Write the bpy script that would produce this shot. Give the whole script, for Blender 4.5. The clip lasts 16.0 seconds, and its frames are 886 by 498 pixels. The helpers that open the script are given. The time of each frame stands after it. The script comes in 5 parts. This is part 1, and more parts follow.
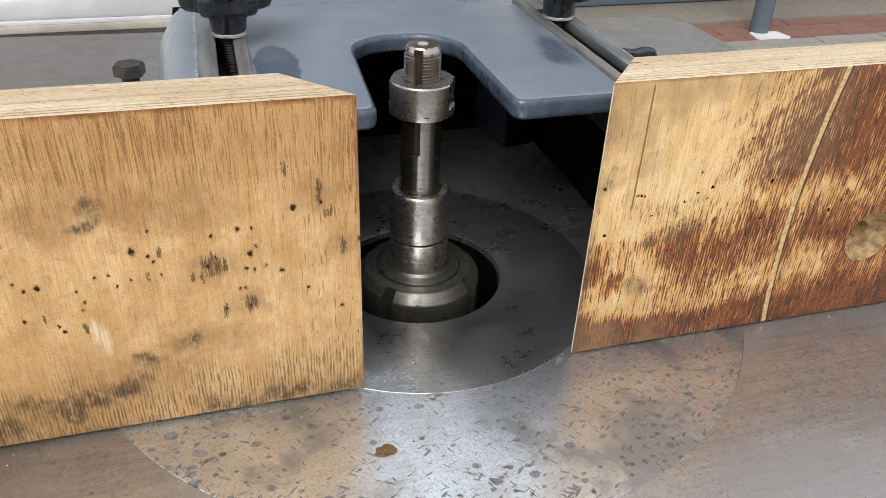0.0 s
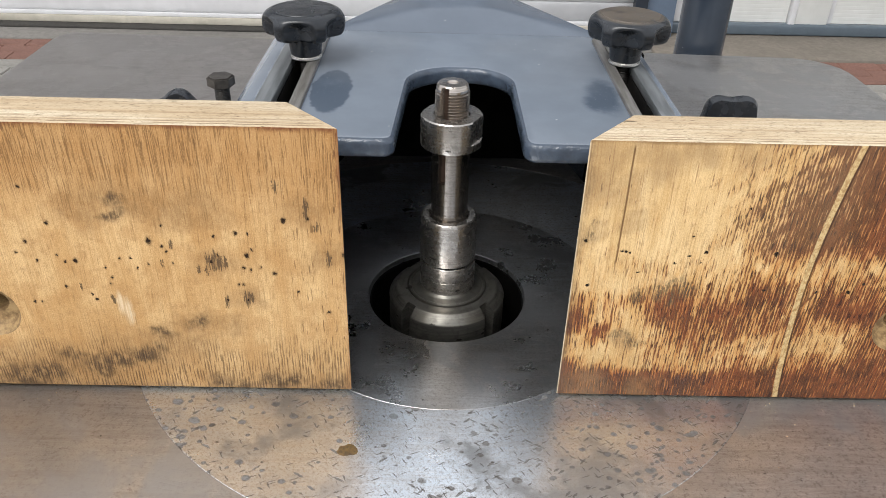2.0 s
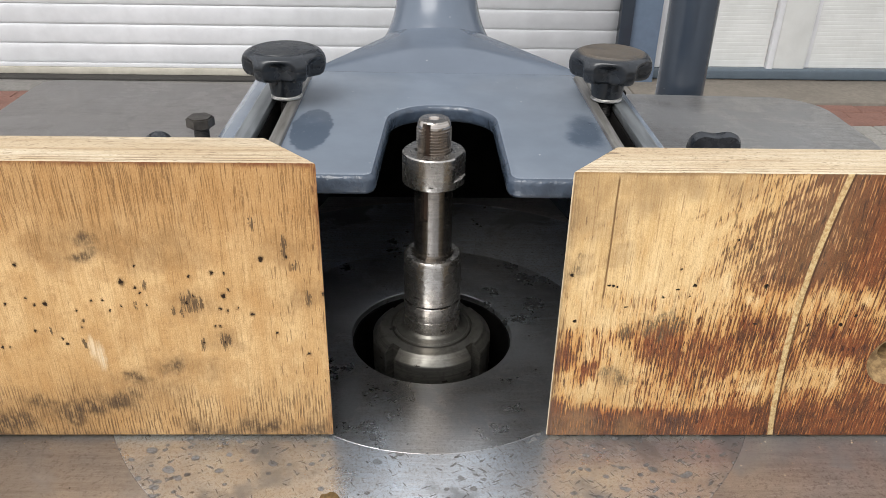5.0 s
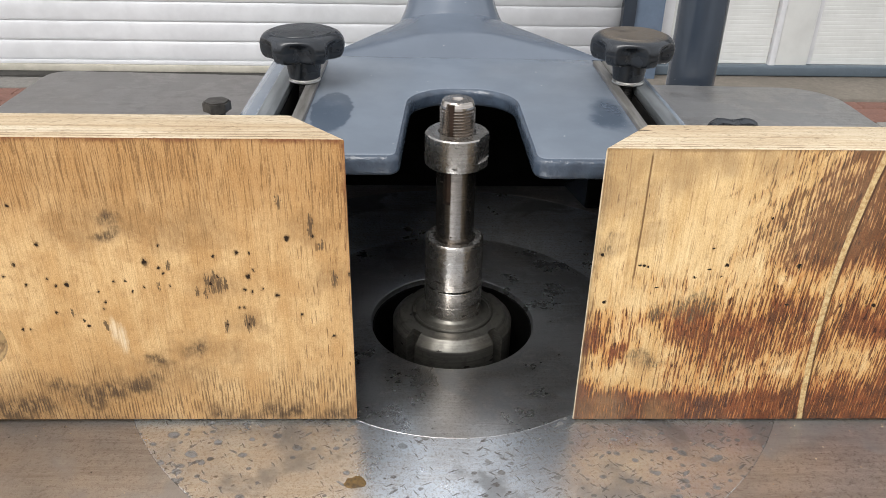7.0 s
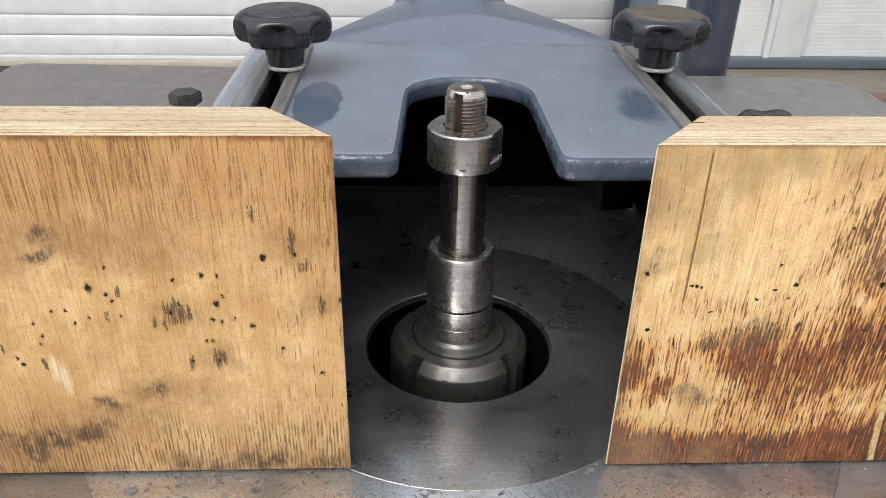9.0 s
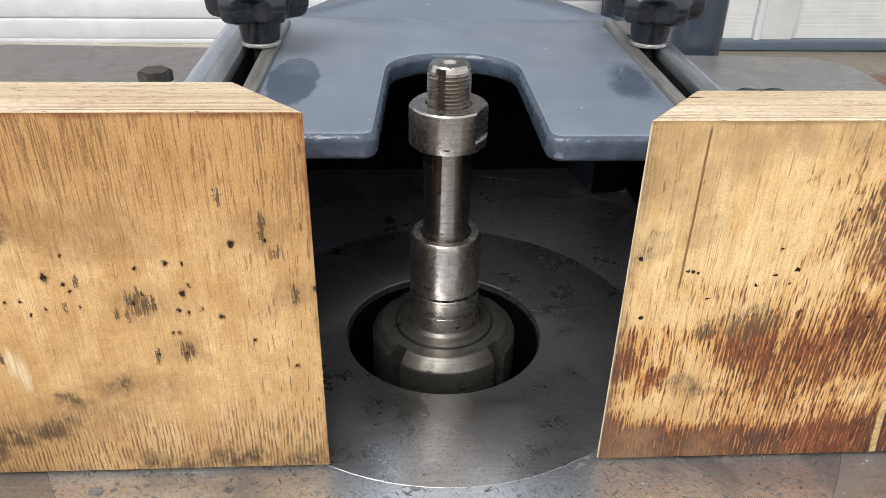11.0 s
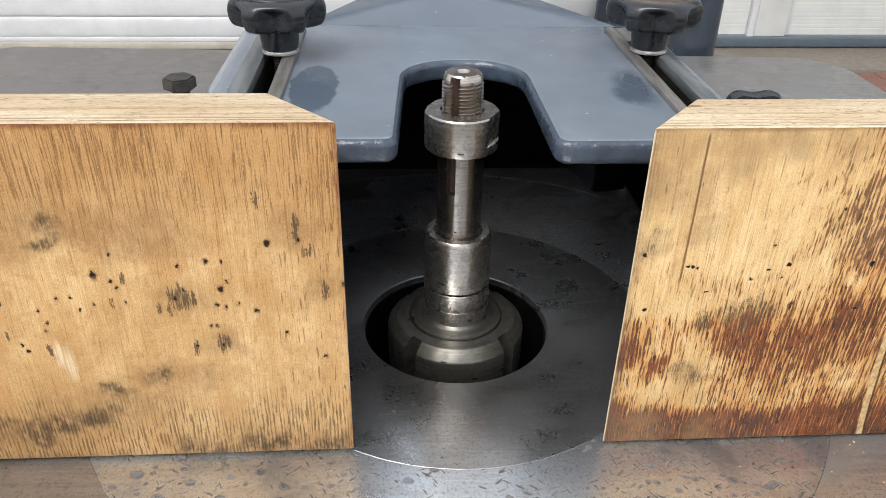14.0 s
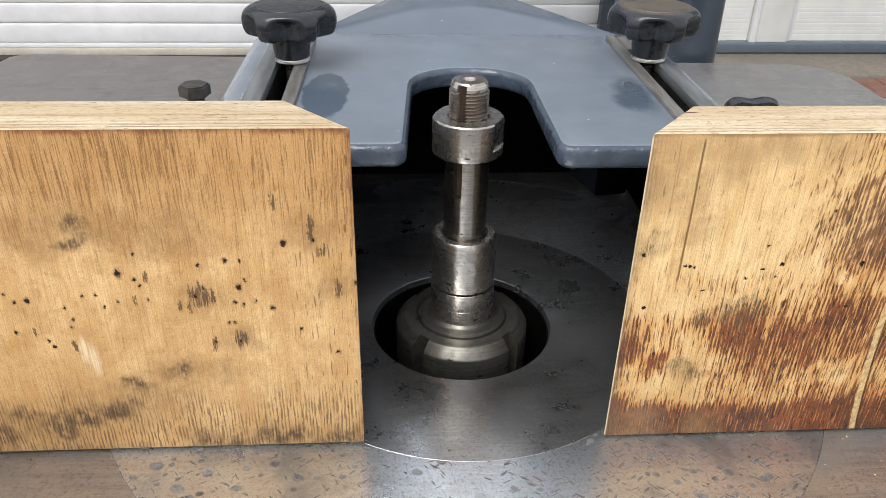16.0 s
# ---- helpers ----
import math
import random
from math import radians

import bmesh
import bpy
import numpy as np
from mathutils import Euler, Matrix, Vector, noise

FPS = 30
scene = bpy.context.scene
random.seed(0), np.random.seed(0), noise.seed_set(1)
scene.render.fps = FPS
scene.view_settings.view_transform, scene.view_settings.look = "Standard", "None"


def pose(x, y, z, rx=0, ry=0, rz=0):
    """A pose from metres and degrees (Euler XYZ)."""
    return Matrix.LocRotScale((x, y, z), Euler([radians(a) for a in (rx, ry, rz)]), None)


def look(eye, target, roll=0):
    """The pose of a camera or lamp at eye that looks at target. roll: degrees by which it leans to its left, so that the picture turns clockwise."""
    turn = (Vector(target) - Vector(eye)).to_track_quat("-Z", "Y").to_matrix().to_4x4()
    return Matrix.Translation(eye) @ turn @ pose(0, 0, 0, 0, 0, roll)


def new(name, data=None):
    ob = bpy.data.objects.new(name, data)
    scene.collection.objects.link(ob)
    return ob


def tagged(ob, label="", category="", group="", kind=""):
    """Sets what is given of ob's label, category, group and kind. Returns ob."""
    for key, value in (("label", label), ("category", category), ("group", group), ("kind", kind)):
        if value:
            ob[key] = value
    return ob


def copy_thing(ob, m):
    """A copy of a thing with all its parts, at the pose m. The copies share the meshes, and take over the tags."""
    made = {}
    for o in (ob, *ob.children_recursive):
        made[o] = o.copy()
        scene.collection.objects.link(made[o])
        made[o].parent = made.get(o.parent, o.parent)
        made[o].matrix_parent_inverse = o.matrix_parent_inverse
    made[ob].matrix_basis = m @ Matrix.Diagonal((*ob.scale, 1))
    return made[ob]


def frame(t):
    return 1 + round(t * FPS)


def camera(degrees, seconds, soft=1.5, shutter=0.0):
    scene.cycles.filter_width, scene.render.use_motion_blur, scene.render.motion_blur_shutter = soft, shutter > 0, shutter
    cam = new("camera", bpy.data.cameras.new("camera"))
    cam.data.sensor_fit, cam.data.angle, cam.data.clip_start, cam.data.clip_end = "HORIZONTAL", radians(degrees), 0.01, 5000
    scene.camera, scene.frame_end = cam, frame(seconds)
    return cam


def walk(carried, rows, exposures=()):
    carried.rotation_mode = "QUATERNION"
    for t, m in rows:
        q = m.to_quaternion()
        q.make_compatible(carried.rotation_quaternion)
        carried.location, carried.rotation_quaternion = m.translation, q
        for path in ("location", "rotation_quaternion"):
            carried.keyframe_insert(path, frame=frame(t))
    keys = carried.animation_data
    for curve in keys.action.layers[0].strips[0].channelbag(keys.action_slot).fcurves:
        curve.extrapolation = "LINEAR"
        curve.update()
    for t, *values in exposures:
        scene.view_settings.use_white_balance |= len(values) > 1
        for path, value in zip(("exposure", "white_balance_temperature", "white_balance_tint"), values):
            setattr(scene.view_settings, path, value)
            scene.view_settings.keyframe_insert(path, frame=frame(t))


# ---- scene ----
cam = camera(59.7, 16.0, soft=0.5)
PATH = [
    (0, (-0.1346, -0.3799, 0.3595), (0.2555, 0.8839, -0.4867), 2.4),
    (0.5, (-0.0546, -0.3674, 0.3533), (0.1660, 0.9247, -0.5110), 2.4),
    (1, (-0.0318, -0.4035, 0.3744), (0.0742, 0.8980, -0.4977), 2.2),
    (1.5, (-0.0067, -0.4129, 0.3878), (0.0396, 0.8973, -0.4765), 1.9),
    (2, (-0.0098, -0.4192, 0.3933), (0.0075, 0.9051, -0.4506), 1.5),
    (2.5, (-0.0051, -0.4153, 0.3886), (0.0075, 0.9247, -0.4286), 1.3),
    (3, (-0.0043, -0.4129, 0.3854), (0.0153, 0.9420, -0.4090), 1.2),
    (3.5, (-0.0035, -0.4113, 0.3846), (0.0247, 0.9514, -0.3933), 1.2),
    (6, (-0.0137, -0.4129, 0.3752), (0.0279, 0.9593, -0.3854), 1.1),
    (6.5, (-0.0192, -0.4137, 0.3705), (0.0208, 0.9585, -0.3909), 1.1),
    (7, (-0.0239, -0.4106, 0.3666), (0.0184, 0.9608, -0.3964), 1.1),
    (7.5, (-0.0318, -0.3996, 0.3635), (0.0145, 0.9718, -0.3996), 1.1),
    (8, (-0.0310, -0.3776, 0.3525), (0.0224, 0.9922, -0.4129), 1.1),
    (8.5, (-0.0334, -0.3501, 0.3430), (0.0263, 1.0181, -0.4239), 1.1),
    (11, (-0.0271, -0.3101, 0.3242), (0.0561, 1.0401, -0.4726), 1.2),
    (11.5, (-0.0287, -0.3132, 0.3273), (0.0601, 1.0338, -0.4741), 1.2),
    (12, (-0.0279, -0.3164, 0.3336), (0.0640, 1.0291, -0.4694), 1.2),
    (12.5, (-0.0310, -0.3211, 0.3336), (0.0624, 1.0229, -0.4718), 1.2),
    (13, (-0.0381, -0.3273, 0.3383), (0.0561, 1.0174, -0.4671), 1.2),
    (13.5, (-0.0420, -0.3328, 0.3383), (0.0530, 1.0127, -0.4655), 1.2),
    (14, (-0.0412, -0.3344, 0.3399), (0.0530, 1.0111, -0.4639), 1.2),
    (14.5, (-0.0436, -0.3376, 0.3407), (0.0498, 1.0079, -0.4632), 1.1),
    (15, (-0.0444, -0.3470, 0.3423), (0.0491, 1.0001, -0.4584), 1.1),
    (15.5, (-0.0467, -0.3517, 0.3462), (0.0444, 0.9962, -0.4529), 1.1),
    (16, (-0.0451, -0.3517, 0.3470), (0.0436, 0.9993, -0.4474), 1.1),
]
walk(cam, [(t, look(eye, target, roll)) for t, eye, target, roll in PATH], [(0, 0.39), (3.5, 0.43), (8.5, 0.47), (11, 0.51), (16, 0.52)])

# ---- world, sun, exposure ----
world = bpy.data.worlds.new("overcast_sky")
scene.world = world
world.use_nodes = True
wn, wl = world.node_tree.nodes, world.node_tree.links
sky = wn.new("ShaderNodeTexSky")
sky.sky_type = 'NISHITA'
sky.sun_disc = False
sky.sun_elevation = radians(55)
sky.sun_rotation = radians(214)
sky.dust_density = 4.0
soft = wn.new("ShaderNodeHueSaturation")
soft.inputs["Saturation"].default_value = 0.22
wl.new(sky.outputs[0], soft.inputs["Color"])
cloud_deck = wn.new("ShaderNodeMix")      # even cloud cover over the clear sky
cloud_deck.data_type = 'RGBA'
cloud_deck.inputs[0].default_value = 0.7
wl.new(soft.outputs[0], cloud_deck.inputs[6])
cloud_deck.inputs[7].default_value = (6.1, 6.3, 6.65, 1)
wl.new(cloud_deck.outputs[2], wn["Background"].inputs[0])
wn["Background"].inputs[1].default_value = 0.15

sun_data = bpy.data.lights.new("sun", 'SUN')
sun_data.energy = 1.85
sun_data.angle = radians(40)
sun_data.color = (1.0, 0.98, 0.95)
sun = new("sun", sun_data)
sun.matrix_world = look((-1.35, -2.0, 3.4), (0, 0, 0))


# ---- material tools ----
class Nodes:
    """Short ways to wire a node material."""

    def __init__(self, name):
        self.m = bpy.data.materials.new(name)
        self.m.use_nodes = True
        self.t = self.m.node_tree
        self.n, self.l = self.t.nodes, self.t.links
        self.b = self.n["Principled BSDF"]
        self.pos = self.n.new("ShaderNodeTexCoord").outputs["Object"]

    def put(self, socket, v):
        if isinstance(v, bpy.types.NodeSocket):
            self.l.new(v, socket)
        elif isinstance(v, (tuple, list)) and len(v) == 3 and len(socket.default_value) == 4:
            socket.default_value = (*v, 1)
        else:
            socket.default_value = v

    def math(self, op, a, b=0.0, c=0.0, clamp=False):
        k = self.n.new("ShaderNodeMath")
        k.operation, k.use_clamp = op, clamp
        for s, v in zip(k.inputs, (a, b, c)):
            self.put(s, v)
        return k.outputs[0]

    def vec(self, op, a, b=(0, 0, 0)):
        k = self.n.new("ShaderNodeVectorMath")
        k.operation = op
        self.put(k.inputs[0], a)
        self.put(k.inputs[1], b)
        return k.outputs["Value"] if op in ('DISTANCE', 'LENGTH', 'DOT_PRODUCT') else k.outputs[0]

    def scaled(self, s, v=None):
        return self.vec('MULTIPLY', v or self.pos, s)

    def noise(self, v, scale=1.0, detail=3.0, rough=0.55, dist=0.0):
        k = self.n.new("ShaderNodeTexNoise")
        self.put(k.inputs["Vector"], v)
        for key, x in (("Scale", scale), ("Detail", detail), ("Roughness", rough), ("Distortion", dist)):
            k.inputs[key].default_value = x
        return k.outputs["Fac"]

    def noise_vec(self, v, scale, amount):
        k = self.n.new("ShaderNodeTexNoise")
        self.put(k.inputs["Vector"], v)
        k.inputs["Scale"].default_value = scale
        c = self.vec('SUBTRACT', k.outputs["Color"], (0.5, 0.5, 0.5))
        return self.vec('ADD', v, self.vec('MULTIPLY', c, (amount, amount, amount)))

    def voronoi(self, v, scale, feature='F1', dims='3D'):
        k = self.n.new("ShaderNodeTexVoronoi")
        k.voronoi_dimensions = dims
        k.feature = feature
        self.put(k.inputs["Vector"], v)
        k.inputs["Scale"].default_value = scale
        return k.outputs["Distance"], k.outputs["Color"]

    def span(self, v, a, b, lo=0.0, hi=1.0):
        k = self.n.new("ShaderNodeMapRange")
        k.interpolation_type = 'SMOOTHSTEP'
        for s, x in zip(k.inputs, (v, a, b, lo, hi)):
            self.put(s, x)
        return k.outputs[0]

    def mix(self, f, a, b, mode='MIX'):
        k = self.n.new("ShaderNodeMix")
        k.data_type, k.blend_type = 'RGBA', mode
        self.put(k.inputs[0], f)
        self.put(k.inputs[6], a)
        self.put(k.inputs[7], b)
        return k.outputs[2]

    def xyz(self, v=None):
        k = self.n.new("ShaderNodeSeparateXYZ")
        self.put(k.inputs[0], v or self.pos)
        return k.outputs

    def random(self):
        return self.n.new("ShaderNodeObjectInfo").outputs["Random"]

    def bump(self, height, strength=0.3, distance=0.001):
        k = self.n.new("ShaderNodeBump")
        k.inputs["Strength"].default_value, k.inputs["Distance"].default_value = strength, distance
        self.put(k.inputs["Height"], height)
        self.put(self.b.inputs["Normal"], k.outputs[0])

    def blobs(self, v, spots, y=0.0):
        """The strongest of several soft round spots (x, z, radius) on the plane y."""
        total = None
        for x, z, r in spots:
            d = self.vec('DISTANCE', v, (x, y, z))
            s = self.math('MULTIPLY_ADD', d, -1.0 / r, 1.0, clamp=True)
            total = s if total is None else self.math('MAXIMUM', total, s)
        return total

    def done(self, color=None, rough=None, metal=None, **more):
        for key, v in (("Base Color", color), ("Roughness", rough), ("Metallic", metal)):
            if v is not None:
                self.put(self.b.inputs[key], v)
        for key, v in more.items():
            self.put(self.b.inputs[key.replace("_", " ")], v)
        return self.m


def plain_metal(name, dark, light, rough, metal=1.0, grain=(60, 60, 60), bump=0.1, rust=0.0):
    k = Nodes(name)
    a = k.noise(k.scaled(grain), 1.0, 5)
    b = k.noise(k.pos, 9.0, 4)
    col = k.mix(k.span(a, 0.3, 0.7), dark, light)
    col = k.mix(k.span(b, 0.5, 0.75, 0, rust), col, (0.10, 0.055, 0.03))
    k.bump(k.noise(k.scaled(grain), 6.0, 3), bump, 0.0004)
    return k.done(col, k.span(b, 0.3, 0.7, rough * 0.8, rough * 1.25), metal)


# ---- materials ----
def worn_tabletop(name, dents, tone, metal, gloss):
    """Machined cast iron, rubbed to a dull mirror: smudges, machining streaks, dirt and dents."""
    k = Nodes(name)
    p = k.xyz()
    calm = metal > 0.95
    big = k.noise(k.noise_vec(k.pos, 3.0, 0.1), 6.0, 5, 0.6)
    cloud = k.noise(k.pos, 30.0, 6, 0.7)
    grit = k.noise(k.pos, 420.0, 3, 0.7)
    sand = k.noise(k.pos, 1300.0, 2, 0.6)
    streaks = k.noise(k.scaled((9, 150, 40), k.noise_vec(k.pos, 3.0, 0.05)), 1.0, 6, 0.7)
    fine = k.noise(k.scaled((45, 700, 40), k.noise_vec(k.pos, 5.0, 0.03)), 1.0, 6, 0.75)
    col = k.mix(k.span(big, 0.38, 0.64), tuple(tone * c for c in ((0.455, 0.49, 0.53) if dents else (0.48, 0.51, 0.54) if calm else (0.475, 0.468, 0.460))), tuple(tone * c for c in ((0.37, 0.385, 0.405) if dents else (0.42, 0.40, 0.38))))
    col = k.mix(k.span(cloud, 0.44, 0.68, 0, 0.5), col, tuple(tone * c for c in (0.30, 0.288, 0.278)))
    col = k.mix(k.span(streaks, 0.46, 0.64, 0, 0.3 if dents or calm else 0.6), col, tuple(tone * c for c in (0.29, 0.268, 0.25)))
    col = k.mix(k.span(fine, 0.48, 0.66, 0, 0.32), col, tuple(tone * c for c in (0.64, 0.645, 0.65)))
    col = k.mix(k.span(grit, 0.50, 0.68, 0, 0.45 if calm else 0.60), col, tuple(tone * c for c in (0.17, 0.15, 0.135)))
    col = k.mix(k.span(sand, 0.50, 0.68, 0, 0.5), col, tuple(tone * c for c in (0.20, 0.18, 0.16)))
    smudge = k.noise(k.noise_vec(k.noise_vec(k.pos, 6.0, 0.12), 30.0, 0.03), 11.0, 6, 0.62)
    oily = k.span(smudge, 0.48 if dents or calm else 0.45, 0.60 if dents else 0.57 if calm else 0.58)
    film = (0.160, 0.160, 0.162) if dents else (0.27, 0.275, 0.285) if calm else (0.29, 0.287, 0.286)
    col = k.mix(k.math('MULTIPLY', oily, 0.78 if dents else 0.66 if calm else 0.72), col, tuple(tone * c for c in film))
    if not (dents or calm):
        # old brown stain over one side of the plate
        stain = k.span(k.math('MULTIPLY_ADD', big, 0.22, p[0]), -0.02, -0.20, 0, 0.55)
        col = k.mix(stain, col, tuple(tone * c for c in (0.235, 0.208, 0.188)))
    # crumbs of dirt
    d, c = k.voronoi(k.noise_vec(k.pos, 300.0, 0.003), 60.0 if calm else 90.0, dims='2D')
    speck = k.math('MULTIPLY', k.span(d, 0.05 if dents else 0.03, 0.13 if dents else 0.08, 1, 0), k.span(k.xyz(c)[0], 0.92, 0.94))
    front = k.span(p[1], -0.06, -0.10)
    if dents:
        speck = k.math('MULTIPLY', speck, front)
    col = k.mix(k.math('MULTIPLY', speck, 0.75), col, (0.05, 0.042, 0.035))
    relief = k.math('MULTIPLY', cloud, 0.12)
    pitted = 0.0
    if dents:
        w = k.noise_vec(k.noise_vec(k.pos, 200.0, 0.0020), 700.0, 0.0011)
        patchy = k.noise(k.pos, 14.0, 3)
        for turn, length, wide, share, deep in ((0.55, 0.0060, 0.0015, 0.88, 0.12), (-0.75, 0.0052, 0.0015, 0.89, 0.12), (0.3, 0.0066, 0.0050, 0.86, 0.0), (0.1, 0.0050, 0.0040, 0.85, 0.0),
                                                (-0.2, 0.0034, 0.0028, 0.86, 0.06), (1.0, 0.0046, 0.0008, 0.86, 0.15), (-0.4, 0.0052, 0.0007, 0.87, 0.15)):
            r = k.n.new("ShaderNodeVectorRotate")
            r.rotation_type = 'Z_AXIS'
            k.put(r.inputs["Vector"], w)
            r.inputs["Angle"].default_value = turn
            d, c = k.voronoi(k.scaled((1.0 / length, 1.0 / wide, 1), r.outputs[0]), 0.42, dims='2D')
            cx = k.xyz(c)
            keep = k.span(k.math('MULTIPLY_ADD', k.span(patchy, 0.35, 0.65), 0.16, cx[1]), share + 0.078, share + 0.095)
            size = k.math('MULTIPLY_ADD', cx[2], 0.16, 0.12)
            mark = k.math('MULTIPLY', k.span(k.math('SUBTRACT', d, size), -0.05, 0.05, 1, 0), k.math('MULTIPLY', keep, front))
            pitted = k.math('MAXIMUM', pitted, k.span(mark, 0.55, 1.0))
            col = k.mix(k.math('MULTIPLY', mark, k.span(grit, 0.38, 0.6, 0.92, 0.66)), col, (0.075, 0.064, 0.054))
            if deep:
                relief = k.math('MULTIPLY_ADD', mark, -deep, relief)
    scr = k.noise(k.scaled((16, 620, 1), k.noise_vec(k.pos, 4.0, 0.12)), 1.0, 2)
    relief = k.math('ADD', relief, k.math('MULTIPLY', k.span(scr, 0.60, 0.68), -0.12))
    relief = k.math('ADD', relief, k.math('MULTIPLY', k.math('ADD', grit, sand), 0.14))
    k.bump(relief, 0.30, 0.0006)
    rough = k.math('ADD', k.span(cloud, 0.3, 0.7, gloss, gloss + 0.08), k.math('MULTIPLY', oily, 0.14 if dents else 0.08 if calm else 0.12))
    return k.done(col, k.math('ADD', rough, k.math('MULTIPLY', pitted, 0.15)), k.math('MULTIPLY_ADD', pitted, -0.6 * metal, metal), Specular_IOR_Level=k.math('MULTIPLY_ADD', pitted, -0.5, 0.5))


iron_table = worn_tabletop("worn_cast_iron", False, 1.20, 0.88, 0.33)
iron_disc = worn_tabletop("dented_cast_iron", True, 1.72, 0.92, 0.265)
iron_ring = worn_tabletop("smooth_grey_iron", False, 1.34, 0.97, 0.25)


def turned(name, dark, light, rough, metal, nicks):
    """Lathe-turned steel: faint level rings, black nicks and oily bloom."""
    k = Nodes(name)
    rings = k.noise(k.scaled((25, 25, 900)), 1.0, 4, 0.6)
    oil = k.noise(k.pos, 130.0, 6, 0.7)
    col = k.mix(k.span(rings, 0.25, 0.75), dark, light)
    col = k.mix(k.span(oil, 0.48, 0.64, 0, 0.42), col, tuple(c * 0.48 for c in dark))
    w = k.noise_vec(k.pos, 600.0, 0.002)
    d, c = k.voronoi(k.scaled((1 / 0.0045, 1 / 0.0045, 1 / 0.0016), w), 0.42)
    q = k.xyz(c)
    mark = k.math('MULTIPLY', k.span(k.math('SUBTRACT', d, k.math('MULTIPLY', q[2], 0.30)), -0.03, 0.05, 1, 0), k.span(q[0], 1.0 - nicks, 1.02 - nicks))
    col = k.mix(k.math('MULTIPLY', mark, 0.9), col, (0.03, 0.026, 0.022))
    k.bump(k.math('SUBTRACT', k.math('MULTIPLY', rings, 0.12), mark), 0.3, 0.0004)
    return k.done(col, k.math('ADD', k.span(oil, 0.35, 0.65, rough, rough * 1.5), k.math('MULTIPLY', mark, 0.3)), metal)


steel = turned("turned_steel", (0.34, 0.318, 0.292), (0.48, 0.452, 0.418), 0.21, 0.95, 0.28)
steel_shaft = turned("dark_turned_steel", (0.215, 0.195, 0.176), (0.33, 0.302, 0.275), 0.18, 0.97, 0.34)
steel_thread = turned("brownish_thread_steel", (0.38, 0.335, 0.295), (0.56, 0.515, 0.47), 0.17, 0.95, 0.06)
steel_dark = turned("dull_steel", (0.13, 0.124, 0.108), (0.215, 0.204, 0.18), 0.30, 0.85, 0.12)
rail_steel = plain_metal("rubbed_bare_steel", (0.15, 0.14, 0.125), (0.27, 0.26, 0.245), 0.45, 0.5, (200, 20, 60), 0.2, 0.3)
edge_steel = plain_metal("bluish_rubbed_steel", (0.15, 0.16, 0.165), (0.27, 0.285, 0.295), 0.38, 0.5, (160, 16, 60), 0.2, 0.2)
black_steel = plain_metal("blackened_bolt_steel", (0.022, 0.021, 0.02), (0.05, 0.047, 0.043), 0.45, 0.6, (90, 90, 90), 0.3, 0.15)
bolt_steel = plain_metal("brown_grey_bolt_steel", (0.07, 0.062, 0.055), (0.13, 0.118, 0.105), 0.42, 0.7, (120, 120, 120), 0.3, 0.2)
zinc = plain_metal("zinc_washer", (0.55, 0.54, 0.52), (0.75, 0.74, 0.71), 0.3, 1.0, (200, 200, 200), 0.25)
crust_rust = plain_metal("yellow_brown_rust", (0.050, 0.030, 0.012), (0.185, 0.110, 0.034), 0.8, 0.0, (420, 420, 420), 0.9, 0.5)
rust_slot = plain_metal("rusty_slot", (0.025, 0.015, 0.010), (0.06, 0.034, 0.022), 0.6, 0.5, (120, 120, 120), 0.4, 0.6)


# near-black for inside faces: shade of hood and bore put into colour
shade_black = plain_metal("shade_black_inside", (0.003, 0.003, 0.003), (0.006, 0.0057, 0.0053), 0.85, 0.0, (40, 40, 40), 0.2)
shade_black.node_tree.nodes["Principled BSDF"].inputs["Specular IOR Level"].default_value = 0.0


